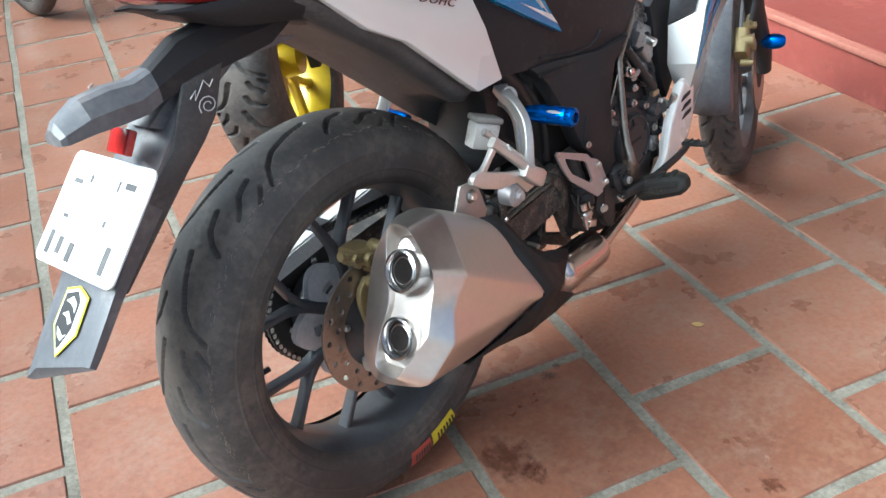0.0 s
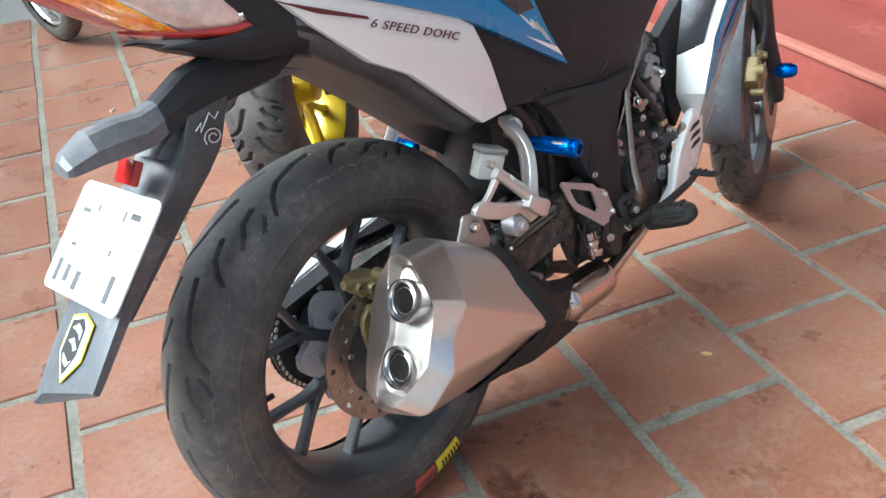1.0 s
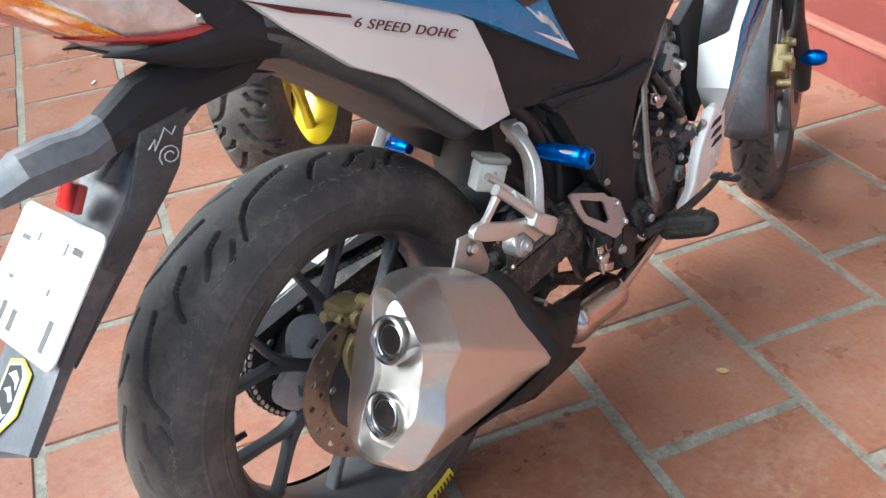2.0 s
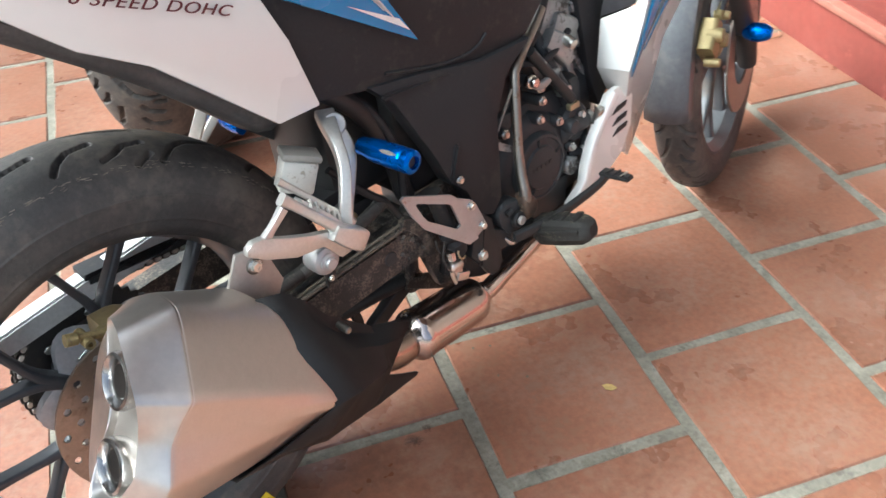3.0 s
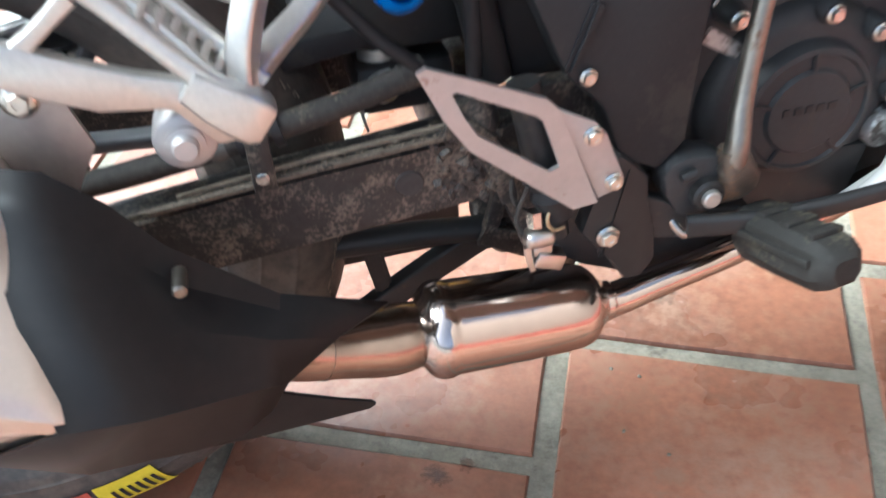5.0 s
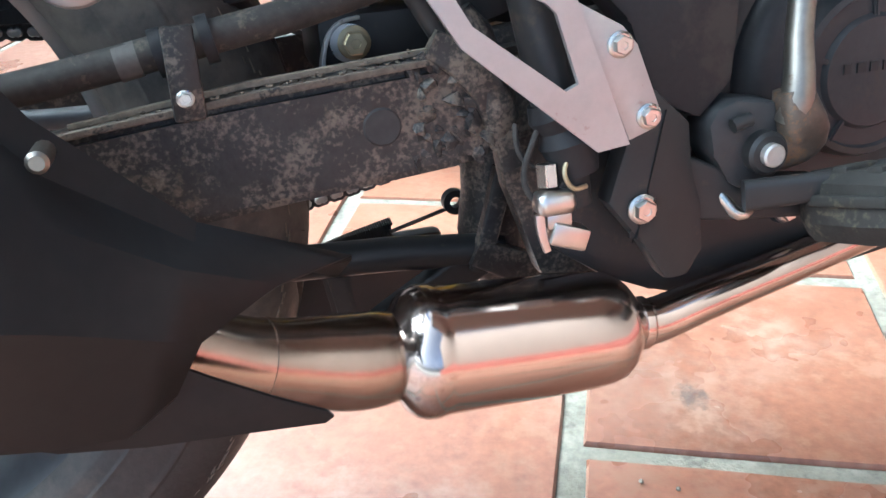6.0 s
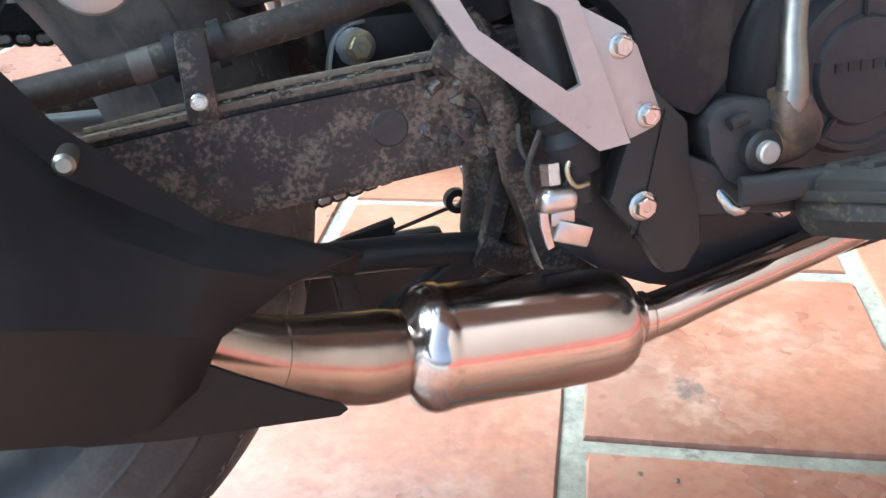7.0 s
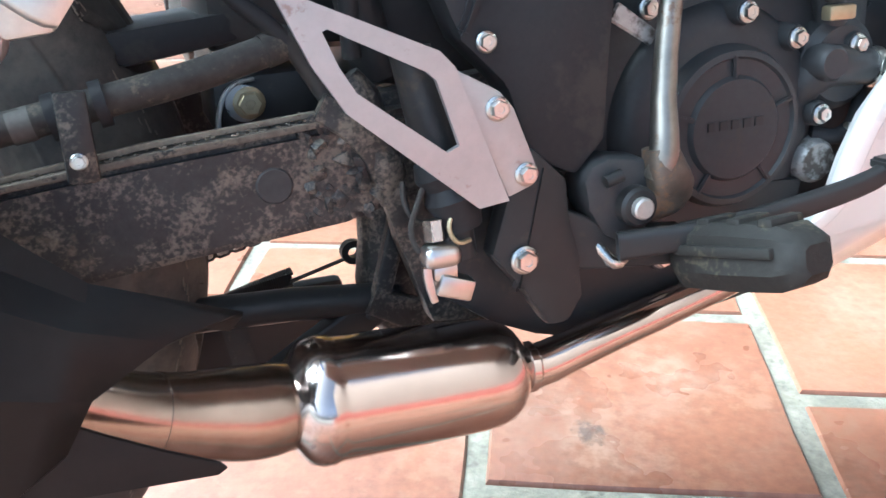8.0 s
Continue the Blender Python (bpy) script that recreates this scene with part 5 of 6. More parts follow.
part("pinstripe", plate([(-0.075, 0.866), (0.054, 0.8115), (0.056, 0.807), (-0.02, 0.836)], -0.1385, -0.1345, 0, warp=curve_y), MAROON, white)
blue = part("side_fairing", plate([(-0.06, 0.892), (0.017, 0.848), (0.106, 0.811), (0.227, 0.757), (0.271, 0.730), (0.443, 0.624), (0.399, 0.697), (0.36, 0.78), (0.30, 0.90), (0.05, 0.95)], -0.142, -0.120, 0.003, warp=curve_y), BLUE, bike, "glossy blue side fairing with white arrow graphics")
for poly, mt in (([(0.33, 0.742), (0.365, 0.705), (0.36, 0.722), (0.395, 0.678), (0.385, 0.70), (0.412, 0.660), (0.372, 0.715), (0.378, 0.698)], WHITE), ([(0.345, 0.700), (0.428, 0.644), (0.415, 0.662)], WHITE), ([(0.29, 0.775), (0.335, 0.735), (0.372, 0.735), (0.35, 0.765)], NAVY)):
    part("graphic", plate(poly, -0.1445, -0.1405, 0, warp=curve_y), mt, blue)
txt = bpy.data.curves.new("lettering", "FONT")
txt.body, txt.size, txt.extrude, txt.shear, txt.space_character = "6 SPEED DOHC", 0.021, 0.0006, 0.3, 1.12
tob = new("lettering_curve", txt)
bpy.context.view_layer.update()
tme = bpy.data.meshes.new_from_object(tob.evaluated_get(bpy.context.evaluated_depsgraph_get()))
bpy.data.objects.remove(tob)
tme.materials.clear()
part("lettering", tme, MAROON, white, "maroon printed lettering", at=Matrix.Translation((0.052, -0.1402, 0.7985)) @ pose(0, 0, 0, 0, 22.5, 0) @ pose(0, 0, 0, 90, 0, 0) @ Matrix.Diagonal((1.06, 0.76, 1, 1)))
part("upper_cover", plate([(0.243, 0.750), (0.262, 0.687), (0.280, 0.603), (0.369, 0.585), (0.45, 0.566), (0.52, 0.542), (0.57, 0.545), (0.64, 0.560), (0.76, 0.66), (0.76, 0.80), (0.50, 0.88), (0.34, 0.82)], -0.128, -0.095, 0.006), BLACK_PLASTIC, bike, "matt black upper side cover")
lower_cover = part("lower_cover", plate([(0.360, 0.592), (0.393, 0.559), (0.432, 0.473), (0.452, 0.422), (0.478, 0.395), (0.492, 0.350), (0.522, 0.337), (0.541, 0.357), (0.545, 0.41), (0.553, 0.475), (0.586, 0.526), (0.643, 0.558), (0.545, 0.560), (0.443, 0.580)], -0.150, -0.118, 0.005, warp=lambda x, z: 0.12 * max(0, z - 0.45)), BLACK_PLASTIC, bike, "matt black lower side cover")
bolt(lower_cover, 0.466, -0.151, 0.421, True, 1.1)
part("cover_crease", sweep([(0.392, -0.1285, 0.598), (0.44, -0.1285, 0.585), (0.50, -0.1285, 0.572), (0.545, -0.1285, 0.573), (0.566, -0.1285, 0.588)], 0.0026, 8, smooth=2), BLACK_PLASTIC, lower_cover)
part("cover_rib", bar((0.475, -0.146, 0.47), (0.452, -0.150, 0.425), 0.010, 0.006, 0.01, 0.008), BLACK_PLASTIC, lower_cover)
part("cover_rib", bar((0.375, -0.137, 0.574), (0.55, -0.130, 0.556), 0.008, 0.008, 0.008, 0.008), BLACK_PLASTIC, lower_cover)

# tail underside, lamp, mudguard, number plate
def rail(table, x):
    return float(np.interp(x, [p[0] for p in table], [p[1] for p in table]))


TOP = ((-0.06, 0.838), (-0.03, 0.822), (0.05, 0.768), (0.068, 0.744), (0.134, 0.688), (0.225, 0.612), (0.29, 0.610), (0.36, 0.600))
LOW = ((-0.06, 0.808), (-0.02, 0.784), (0.063, 0.722), (0.102, 0.692), (0.161, 0.640), (0.221, 0.584), (0.279, 0.527), (0.345, 0.472))
guard_rows = []
for k in range(21):
    x = -0.045 + 0.385 * k / 20
    zt, zl = rail(TOP, x), rail(LOW, x)
    zn = max(zl, 0.556 + min(0.026, max(0.0, x - 0.225)))
    zm = (zn + zl) / 2
    w = 0.116 - 0.012 * max(0, x - 0.1) / 0.15
    guard_rows.append([(x, -w - 0.006, zt + 0.010), (x, -w - 0.002, 0.55 * zt + 0.45 * zn), (x, -w + 0.014, zn + 0.004), (x, -w + 0.026, zn + 0.003), (x, -0.045, 0.7 * zn + 0.3 * zl + 0.012), (x, 0, zm + 0.016), (x, 0.045, 0.35 * zn + 0.65 * zl + 0.010), (x, w - 0.034, zl), (x, w - 0.020, zl + 0.004), (x, w - 0.004, 0.6 * zt + 0.4 * zl)])
thicken(part("inner_mudguard", loft(guard_rows), LINING, bike, "dusty black inner mudguard under the tail", smooth=60), 0.004)
MID = -0.035
SHELL = ((-0.206, 0.8475, 0.844, 0.078), (-0.188, 0.8465, 0.835, 0.093), (-0.160, 0.844, 0.822, 0.106), (-0.125, 0.842, 0.808, 0.113), (-0.095, 0.846, 0.800, 0.117), (-0.06, 0.846, 0.794, 0.119), (-0.025, 0.828, 0.786, 0.120), (0.005, 0.802, 0.772, 0.1200), (0.035, 0.780, 0.758, 0.1195), (0.062, 0.757, 0.746, 0.1185))
shell_rows = []
for i, (x, zt, zl, w) in enumerate(SHELL):
    h = w + MID
    notch = (0.060, 0.045, 0.022, 0.006, 0, 0, 0, 0, 0, 0)[i]
    near = []
    for f, z in ((-0.75, zt - 0.001), (-1.01, zt), (-1.035, 0.75 * zt + 0.25 * zl), (-0.98, 0.4 * zt + 0.6 * zl), (-0.76, zl), (-0.45, zl - 0.002)):
        near.append((x + notch * max(0, 1 - abs(f)), f * h, z))
    shell_rows.append([(a, b + MID, c) for a, b, c in near + [(a, -b, c) for a, b, c in reversed(near)]])
part("tail_shell", loft(shell_rows, True, True), BLACK_PLASTIC, bike, "matt black tail shell below the lamp", smooth=45)
for sd in (-1, 1):
    cheek = plate([(-0.098, 0.840), (-0.134, 0.884), (-0.158, 0.925), (-0.06, 0.925), (-0.045, 0.875), (-0.025, 0.824), (0.0, 0.80), (-0.05, 0.815)], -0.120, -0.096, 0.003)
    if sd > 0:
        bmesh.ops.transform(cheek, matrix=Matrix.Translation((0, 2 * MID, 0)) @ Matrix.Diagonal((1, -1, 1, 1)), verts=cheek.verts[:])
    part("tail_cheek", cheek, BLACK_PLASTIC, bike, "matt black cheek beside the tail lamp")
LAMP_PLAN = ((-0.208, -0.035), (-0.206, -0.050), (-0.198, -0.068), (-0.185, -0.085), (-0.165, -0.098), (-0.142, -0.107), (-0.120, -0.111), (-0.100, -0.114), (-0.085, -0.115))
LAMP_LOW = (0.860, 0.859, 0.857, 0.8545, 0.850, 0.8455, 0.842, 0.841, 0.841)


def lamp_skin(u0, u1, v0, v1, out=0.0, nu=18, nv=5, far=1):
    """A piece of the lamp's skin; u runs round its plan, v up its height."""
    rows = []
    for j in range(nv):
        v = v0 + (v1 - v0) * j / (nv - 1)
        row = []
        for i in range(nu):
            u = u0 + (u1 - u0) * i / (nu - 1)
            x = float(np.interp(u, range(9), [p[0] for p in LAMP_PLAN]))
            y = float(np.interp(u, range(9), [p[1] for p in LAMP_PLAN]))
            z = float(np.interp(u, range(9), LAMP_LOW)) + 0.075 * v
            lean = (1.45 - 0.07 * u) * 0.075 * v
            bulge = 0.003 * math.sin(math.pi * min(1, max(0, v))) + out
            yy = (y - MID) * (1 + 6 * bulge) * far + MID
            row.append((x - lean - bulge * (1 - u / 8), yy, z))
        rows.append(row)
    return loft(rows)


lamp = part("tail_lamp", box(-0.170, -0.06, -0.100, 0.030, 0.848, 0.905, 0.01), mat("lamp_bowl", (0.42, 0.38, 0.35), 0.3, metal=0.6, vary=0.2), bike, "red tail lamp with orange and clear lenses")
for far in (1, -1):
    thicken(part("red_rim", lamp_skin(0, 7.9, -0.03, 0.13, 0.002, 26, 3, far), REDLENS, lamp, "red lower rim of the lamp", smooth=60), 0.003)
    thicken(part("red_lens", lamp_skin(0, 1.7, 0.11, 1.0, 0, 10, 8, far), REDLENS, lamp, smooth=60), 0.003)
    thicken(part("orange_lens", lamp_skin(1.7, 3.7, 0.11, 1.0, 0, 14, 8, far), ORANGELENS, lamp, "orange turn signal lens", smooth=60), 0.003)
    thicken(part("clear_lens", lamp_skin(3.7, 8.0, 0.11, 1.0, 0, 16, 8, far), CLEARLENS, lamp, "clear lens of the tail lamp", smooth=60), 0.003)
    for k in range(7):
        u = 4.1 + 0.34 * k
        part("lens_rib", lamp_skin(u, u + 0.12, 0.15, 0.62, 0.0012, 2, 6, far), STEEL, lamp)
    for k in range(5):
        u = 1.9 + 0.35 * k
        part("lens_rib", lamp_skin(u, u + 0.16, 0.16, 0.7, 0.0012, 2, 6, far), mat("amber_rib", (0.95, 0.50, 0.03), 0.12, vary=0.1, coat=1.0), lamp)
part("bulb", sweep([(-0.113, -0.108, 0.858), (-0.108, -0.1175, 0.859)], [0.009, 0.008], 18), STEEL, lamp, "bright bulb socket")
# licence plate hanger
hg = loft([[(x, -w, z), (x, w, z), (x + d, w, z - 0.02), (x + d, -w, z - 0.02)] for x, w, z, d in ((-0.06, 0.05, 0.775, 0.06), (-0.15, 0.040, 0.772, 0.05), (-0.235, 0.036, 0.718, 0.04))], True, True)
mudguard = part("rear_mudguard", hg, GREY_PLASTIC, bike, "weathered grey-black plate hanger and mudguard flap")
flap_rows = []
for x, w, z, wide, d, skew in ((-0.175, 0.050, 0.746, 0.0, 0.020, 0), (-0.215, 0.052, 0.706, 0.0, 0.020, 0), (-0.28, 0.052, 0.645, 0.006, 0.017, 0), (-0.36, 0.050, 0.572, 0.028, 0.009, 0), (-0.412, 0.046, 0.517, 0.036, 0.007, 0), (-0.438, 0.040, 0.488, 0.040, 0.006, 0.017)):
    r = w + wide
    flap_rows.append([(x + skew, -r, z + skew), (x + skew * 0.8, -r + 0.010, z + 0.004 + skew * 0.8), (x - skew * 0.4, w * 0.6, z + 0.004 - skew * 0.4), (x - skew, w, z - skew), (x - skew + d, w, z - skew - d * 1.1), (x + skew + d, -r, z + skew - d * 1.1)])
flap = loft(flap_rows, True, True)
part("flap", flap, GREY_PLASTIC, mudguard)
part("side_gusset", plate([(-0.125, 0.764), (-0.155, 0.706), (-0.180, 0.682), (-0.215, 0.655), (-0.34, 0.550), (-0.33, 0.60), (-0.226, 0.688), (-0.186, 0.756)], -0.058, -0.050, 0.003), LINING, mudguard, "dusty black side gusset")
scr = sweep([(-0.163 + (0.004 + 0.0006 * k) * math.cos(0.62 * k), -0.0595, 0.722 + (0.003 + 0.0006 * k) * math.sin(0.62 * k)) for k in range(17)], 0.0008, 5)
sweep([(-0.184, -0.0595, 0.737), (-0.174, -0.0595, 0.744), (-0.178, -0.0595, 0.733), (-0.166, -0.0595, 0.745), (-0.160, -0.0595, 0.752), (-0.154, -0.0595, 0.742), (-0.147, -0.0595, 0.749)], 0.0008, 5, scr)
part("chalk_scribble", scr, PALE, mudguard, "pale scribbled mark")
def flat(outline, z0, z1):
    bm = bmesh.new()
    f = bm.faces.new([bm.verts.new((x, y, z0)) for x, y in outline])
    g = bmesh.ops.extrude_face_region(bm, geom=[f])["geom"]
    bmesh.ops.translate(bm, vec=(0, 0, z1 - z0), verts=[v for v in g if isinstance(v, bmesh.types.BMVert)])
    return bm


def rounded(hw, hh, r, n=5):
    pts = []
    for cx, cy, a0 in ((hw - r, hh - r, 0), (-hw + r, hh - r, 90), (-hw + r, -hh + r, 180), (hw - r, -hh + r, 270)):
        pts += [(cx + r * math.cos(radians(a0 + 90 * k / n)), cy + r * math.sin(radians(a0 + 90 * k / n))) for k in range(n + 1)]
    return pts


def facing_back(x, y, z, slope):
    """A sheet whose face looks back and up; slope: degrees of its upper edge from the level."""
    c, d = math.cos(radians(slope)), math.sin(radians(slope))
    return Matrix(((0, c, -d, x), (-1, 0, 0, y), (0, d, c, z), (0, 0, 0, 1)))


plm = facing_back(-0.3165, -0.010, 0.6305, 45)
numplate = part("number_plate", flat(rounded(0.095, 0.072, 0.012), 0.010, 0.0125), PLATE_WHITE, mudguard, "white number plate with worn dark characters", plm)
for x, y, w, h in ((-0.062, 0.035, 0.020, 0.006), (-0.034, 0.042, 0.006, 0.010), (0.030, 0.042, 0.004, 0.014), (0.055, 0.045, 0.022, 0.008), (-0.06, -0.010, 0.012, 0.005), (0.03, -0.005, 0.006, 0.008), (-0.073, -0.046, 0.010, 0.030), (-0.048, -0.046, 0.011, 0.022), (-0.020, -0.050, 0.012, 0.024), (0.060, -0.044, 0.011, 0.034)):
    part("character_bar", box(x - w / 2, x + w / 2, y - h / 2, y + h / 2, 0.0125, 0.0131), WORN_PRINT, numplate)
stk = facing_back(-0.398, -0.014, 0.534, 47)
shield = [(-0.026, 0.036), (0.0, 0.044), (0.026, 0.036), (0.028, -0.01), (0.0, -0.044), (-0.028, -0.01)]


sticker = part("shield_sticker", flat(shield, 0.0035, 0.0050), YELLOW_PRINT, mudguard, "white and black shield-shaped sticker with a yellow rim", stk)
part("sticker_field", flat([(x * 0.90, y * 0.92) for x, y in shield], 0.0045, 0.0054), PLATE_WHITE, sticker)
part("sticker_ground", flat([(-0.022, 0.030), (0.002, 0.038), (0.013, 0.028), (0.014, -0.006), (0.002, -0.030), (-0.003, -0.035), (-0.023, -0.010)], 0.0052, 0.0058), DARK, sticker)
for mark in ([(-0.016, 0.022), (-0.004, 0.030), (0.008, 0.024), (0.009, 0.012), (0.003, 0.018), (-0.006, 0.021)], [(-0.015, 0.006), (-0.004, 0.012), (0.010, 0.001), (0.004, -0.003), (-0.004, 0.004)], [(-0.016, -0.010), (-0.010, -0.020), (0.0, -0.024), (0.008, -0.014), (0.001, -0.018), (-0.008, -0.013)]):
    part("sticker_mark", flat(mark, 0.0056, 0.0062), PALE, sticker)
part("reflector", box(-0.022, 0.022, -0.016, 0.016, 0, 0.012, 0.003), REDLENS, mudguard, "square red reflector", facing_back(-0.256, -0.012, 0.705, 55))
# turn signal stalk
sig_rows = []
for x, zt, zl, wt, wl in ((-0.344, 0.757, 0.741, 0.016, 0.036), (-0.338, 0.765, 0.740, 0.020, 0.044), (-0.306, 0.780, 0.741, 0.028, 0.050), (-0.270, 0.782, 0.739, 0.030, 0.051), (-0.240, 0.779, 0.738, 0.031, 0.048), (-0.215, 0.784, 0.745, 0.030, 0.044), (-0.17, 0.806, 0.752, 0.032, 0.046), (-0.11, 0.815, 0.757, 0.036, 0.052), (-0.05, 0.810, 0.762, 0.040, 0.056), (-0.02, 0.800, 0.776, 0.040, 0.054), (0.01, 0.790, 0.786, 0.036, 0.044)):
    zm = 0.45 * zt + 0.55 * zl
    near = [(x, -wt * 0.55, zt), (x, -wt, zt - 0.004), (x, -wl, zm), (x, -wl * 0.98, zl), (x, -wl * 0.5, zl - 0.002)]
    sig_rows.append([(a, b * 0.52 - 0.031, c) for a, b, c in near + [(a, -b, c) for a, b, c in reversed(near)]])
sig = loft(sig_rows[:6], True, True)
part("hanger_arm", loft(sig_rows[5:], True, True), BLACK_PLASTIC, mudguard, "matt black arm of the plate hanger", smooth=16)
part("plate_lamp_hood", sig, GREY_PLASTIC, mudguard, "grey plastic hood with the number plate lamp", smooth=14)

# front end
STEER = pose(1.295, 0.0, 0, 0, 0, 19)
FR = 0.287
front_wheel = part("front_wheel", rim_bm(0.222, 0.036, 0.026), RIM, bike, "dark alloy front wheel", STEER @ Matrix.Translation((0, 0, FR)))
part("tyre", tyre_bm(FR, 0.043, 0.043, 900, 100, 12, 0.0070, 0.76), RUBBER, front_wheel, "black front tyre with angled grooves", smooth=60)
for k in range(6):
    part("spoke", spoke_bm(radians(10 + 60 * k), radians(15), 0.035, 0.11, 0.2, 0.018, 0.028), RIM, front_wheel)
part("hub", lathe([(0, -0.06), (0.03, -0.06), (0.04, -0.03), (0.04, 0.03), (0.03, 0.06), (0, 0.06)], 32), RIM, front_wheel)
fork = part("front_fork", sweep([(-0.01, -0.074, FR - 0.03), (-0.035, -0.074, FR + 0.03), (-0.11, -0.066, FR + 0.15), (-0.235, -0.066, FR + 0.42)], [0.018, 0.022, 0.022, 0.020], 24), BLACK_METAL, bike, "black front fork", STEER)
part("fork_leg", sweep([(-0.01, 0.074, FR - 0.03), (-0.035, 0.074, FR + 0.03), (-0.11, 0.066, FR + 0.15), (-0.235, 0.066, FR + 0.42)], [0.018, 0.022, 0.022, 0.020], 24), BLACK_METAL, fork)
fslide = part("crash_slider", lathe([(0, 0.034), (0.010, 0.034), (0.016, 0.028), (0.021, 0.014), (0.0225, 0.0), (0.021, -0.014), (0.017, -0.026), (0.011, -0.032), (0.009, -0.030), (0, -0.030)], 36), ANODISED, bike, "blue anodised barrel slider on the front axle", STEER @ pose(-0.072, -0.103, FR + 0.058, 0, 0, 0) @ Matrix.Diagonal((0.8, 0.8, 0.8, 1)))
part("slider_bolt", sweep([(0, 0.02, 0), (0, 0.075, -0.01)], 0.007, 12), BLACK_METAL, fslide)
FC = STEER @ Matrix.Translation((-0.222, -0.052, FR + 0.105))
fcal = part("front_caliper", beam([(-0.030, 0, -0.022), (-0.002, 0, 0.0), (0.014, 0, 0.024)], [0.046, 0.058, 0.046], [0.030, 0.036, 0.030], soft=0.5), GOLD, bike, "gold-coloured front brake caliper", FC)
for dx, dz, r in ((-0.016, 0.010, 0.013), (0.014, -0.010, 0.013), (0.026, 0.030, 0.008), (-0.036, -0.032, 0.008)):
    part("piston_boss", lathe([(0, -0.028), (r * 0.5, -0.028), (r * 0.9, -0.027), (r, -0.023), (r, 0), (0, 0)], 20, m=Matrix.Translation((dx, 0, dz))), GOLD, fcal)
for dz in (-0.030, 0.034):
    part("slide_pin", sweep([(0.0, -0.012, dz), (0.046, -0.012, dz + 0.010)], 0.007, 14), GOLD, fcal)
part("brake_line", sweep([(0.0, -0.02, 0.05), (0.01, -0.03, 0.10), (0.0, -0.03, 0.18), (-0.02, -0.02, 0.26)], 0.0055, 10, smooth=2), BLACK_PLASTIC, fcal)
part("front_disc", lathe([(0.075, -0.060), (0.13, -0.060), (0.13, -0.064), (0.075, -0.064)], 60, closed=True), DISC, front_wheel)
fend_rows = []
for k in range(15):
    a = radians(95 + 90 * k / 14)
    r = FR + 0.022
    fend_rows.append([((r - d) * math.cos(a), y, (r - d) * math.sin(a)) for y, d in ((-0.037, 0.03), (-0.034, 0.012), (-0.02, 0.002), (0.006, 0), (0.028, 0.002), (0.044, 0.012), (0.047, 0.03))])
thicken(part("front_fender", loft(fend_rows), GREY_PLASTIC, bike, "dusty black front fender", STEER @ Matrix.Translation((0, 0, FR))), 0.004)
# white leg shield
cowl_rows = [
    [(0.970, -0.152, 0.690), (0.980, -0.160, 0.690), (1.140, -0.140, 0.660)],
    [(0.913, -0.150, 0.600), (0.925, -0.160, 0.600), (1.070, -0.130, 0.580)],
    [(0.862, -0.149, 0.532), (0.872, -0.160, 0.540), (1.030, -0.125, 0.515)],
    [(0.833, -0.103, 0.513), (0.859, -0.160, 0.508), (1.005, -0.120, 0.480)],
    [(0.815, -0.107, 0.443), (0.815, -0.167, 0.448), (0.965, -0.118, 0.440)],
    [(0.838, -0.104, 0.400), (0.842, -0.140, 0.400), (0.965, -0.096, 0.360)],
    [(0.862, -0.100, 0.362), (0.866, -0.114, 0.358), (0.963, -0.072, 0.287)],
    [(0.872, -0.098, 0.320), (0.878, -0.107, 0.315), (0.935, -0.078, 0.262)],
    [(0.880, -0.090, 0.262), (0.885, -0.096, 0.258), (0.905, -0.085, 0.240)],
]
cowl = thicken(part("leg_shield", loft(cowl_rows), WHITE, bike, "glossy white leg shield with a blue flash", smooth=25), 0.006)


def flash(spans):
    """A stripe on the shield's side: row, share from the ridge at which it begins and ends."""
    rows = []
    for row, u0, u1 in spans:
        i = min(int(row), len(cowl_rows) - 2)
        a = Vector(cowl_rows[i][1]).lerp(Vector(cowl_rows[i + 1][1]), row - i)
        b = Vector(cowl_rows[i][2]).lerp(Vector(cowl_rows[i + 1][2]), row - i)
        off = Vector((0.25, -0.97, -0.1)) * 0.0045
        rows.append([a.lerp(b, u0 + (u1 - u0) * k / 3) + off for k in range(4)])
    return thicken(part("blue_flash", loft(rows), BLUE, cowl, "blue stripe"), 0.001)


flash(((0, 0.10, 0.86), (0.5, 0.09, 0.74), (1, 0.08, 0.62), (2, 0.06, 0.42), (3, 0.05, 0.32), (3.5, 0.04, 0.20), (4, 0.03, 0.12), (4.35, 0.03, 0.05)))
flash(((0, 0.92, 0.98), (1, 0.70, 0.86), (2, 0.49, 0.62), (3, 0.38, 0.46), (3.7, 0.22, 0.26)))
thicken(part("upper_fairing", loft([[(0.834, -0.101, 0.516), (0.861, -0.146, 0.534)], [(0.866, -0.100, 0.600), (0.911, -0.147, 0.602)], [(0.90, -0.100, 0.72), (0.968, -0.149, 0.692)]]), GREY_PLASTIC, bike, "dark grey inner fairing panel"), 0.004)
WING_O = [(0.806, 0.404), (0.778, 0.373), (0.752, 0.345), (0.736, 0.315), (0.725, 0.284), (0.686, 0.264), (0.740, 0.260), (0.792, 0.268), (0.835, 0.290), (0.862, 0.330), (0.868, 0.380), (0.850, 0.410)]
wing = part("shield_wing", plate(WING_O, -0.132, -0.122, 0.003, warp=lambda x, z: -0.06 * max(0, 0.80 - x)), WHITE, cowl, "white lower wing of the shield with three vents")
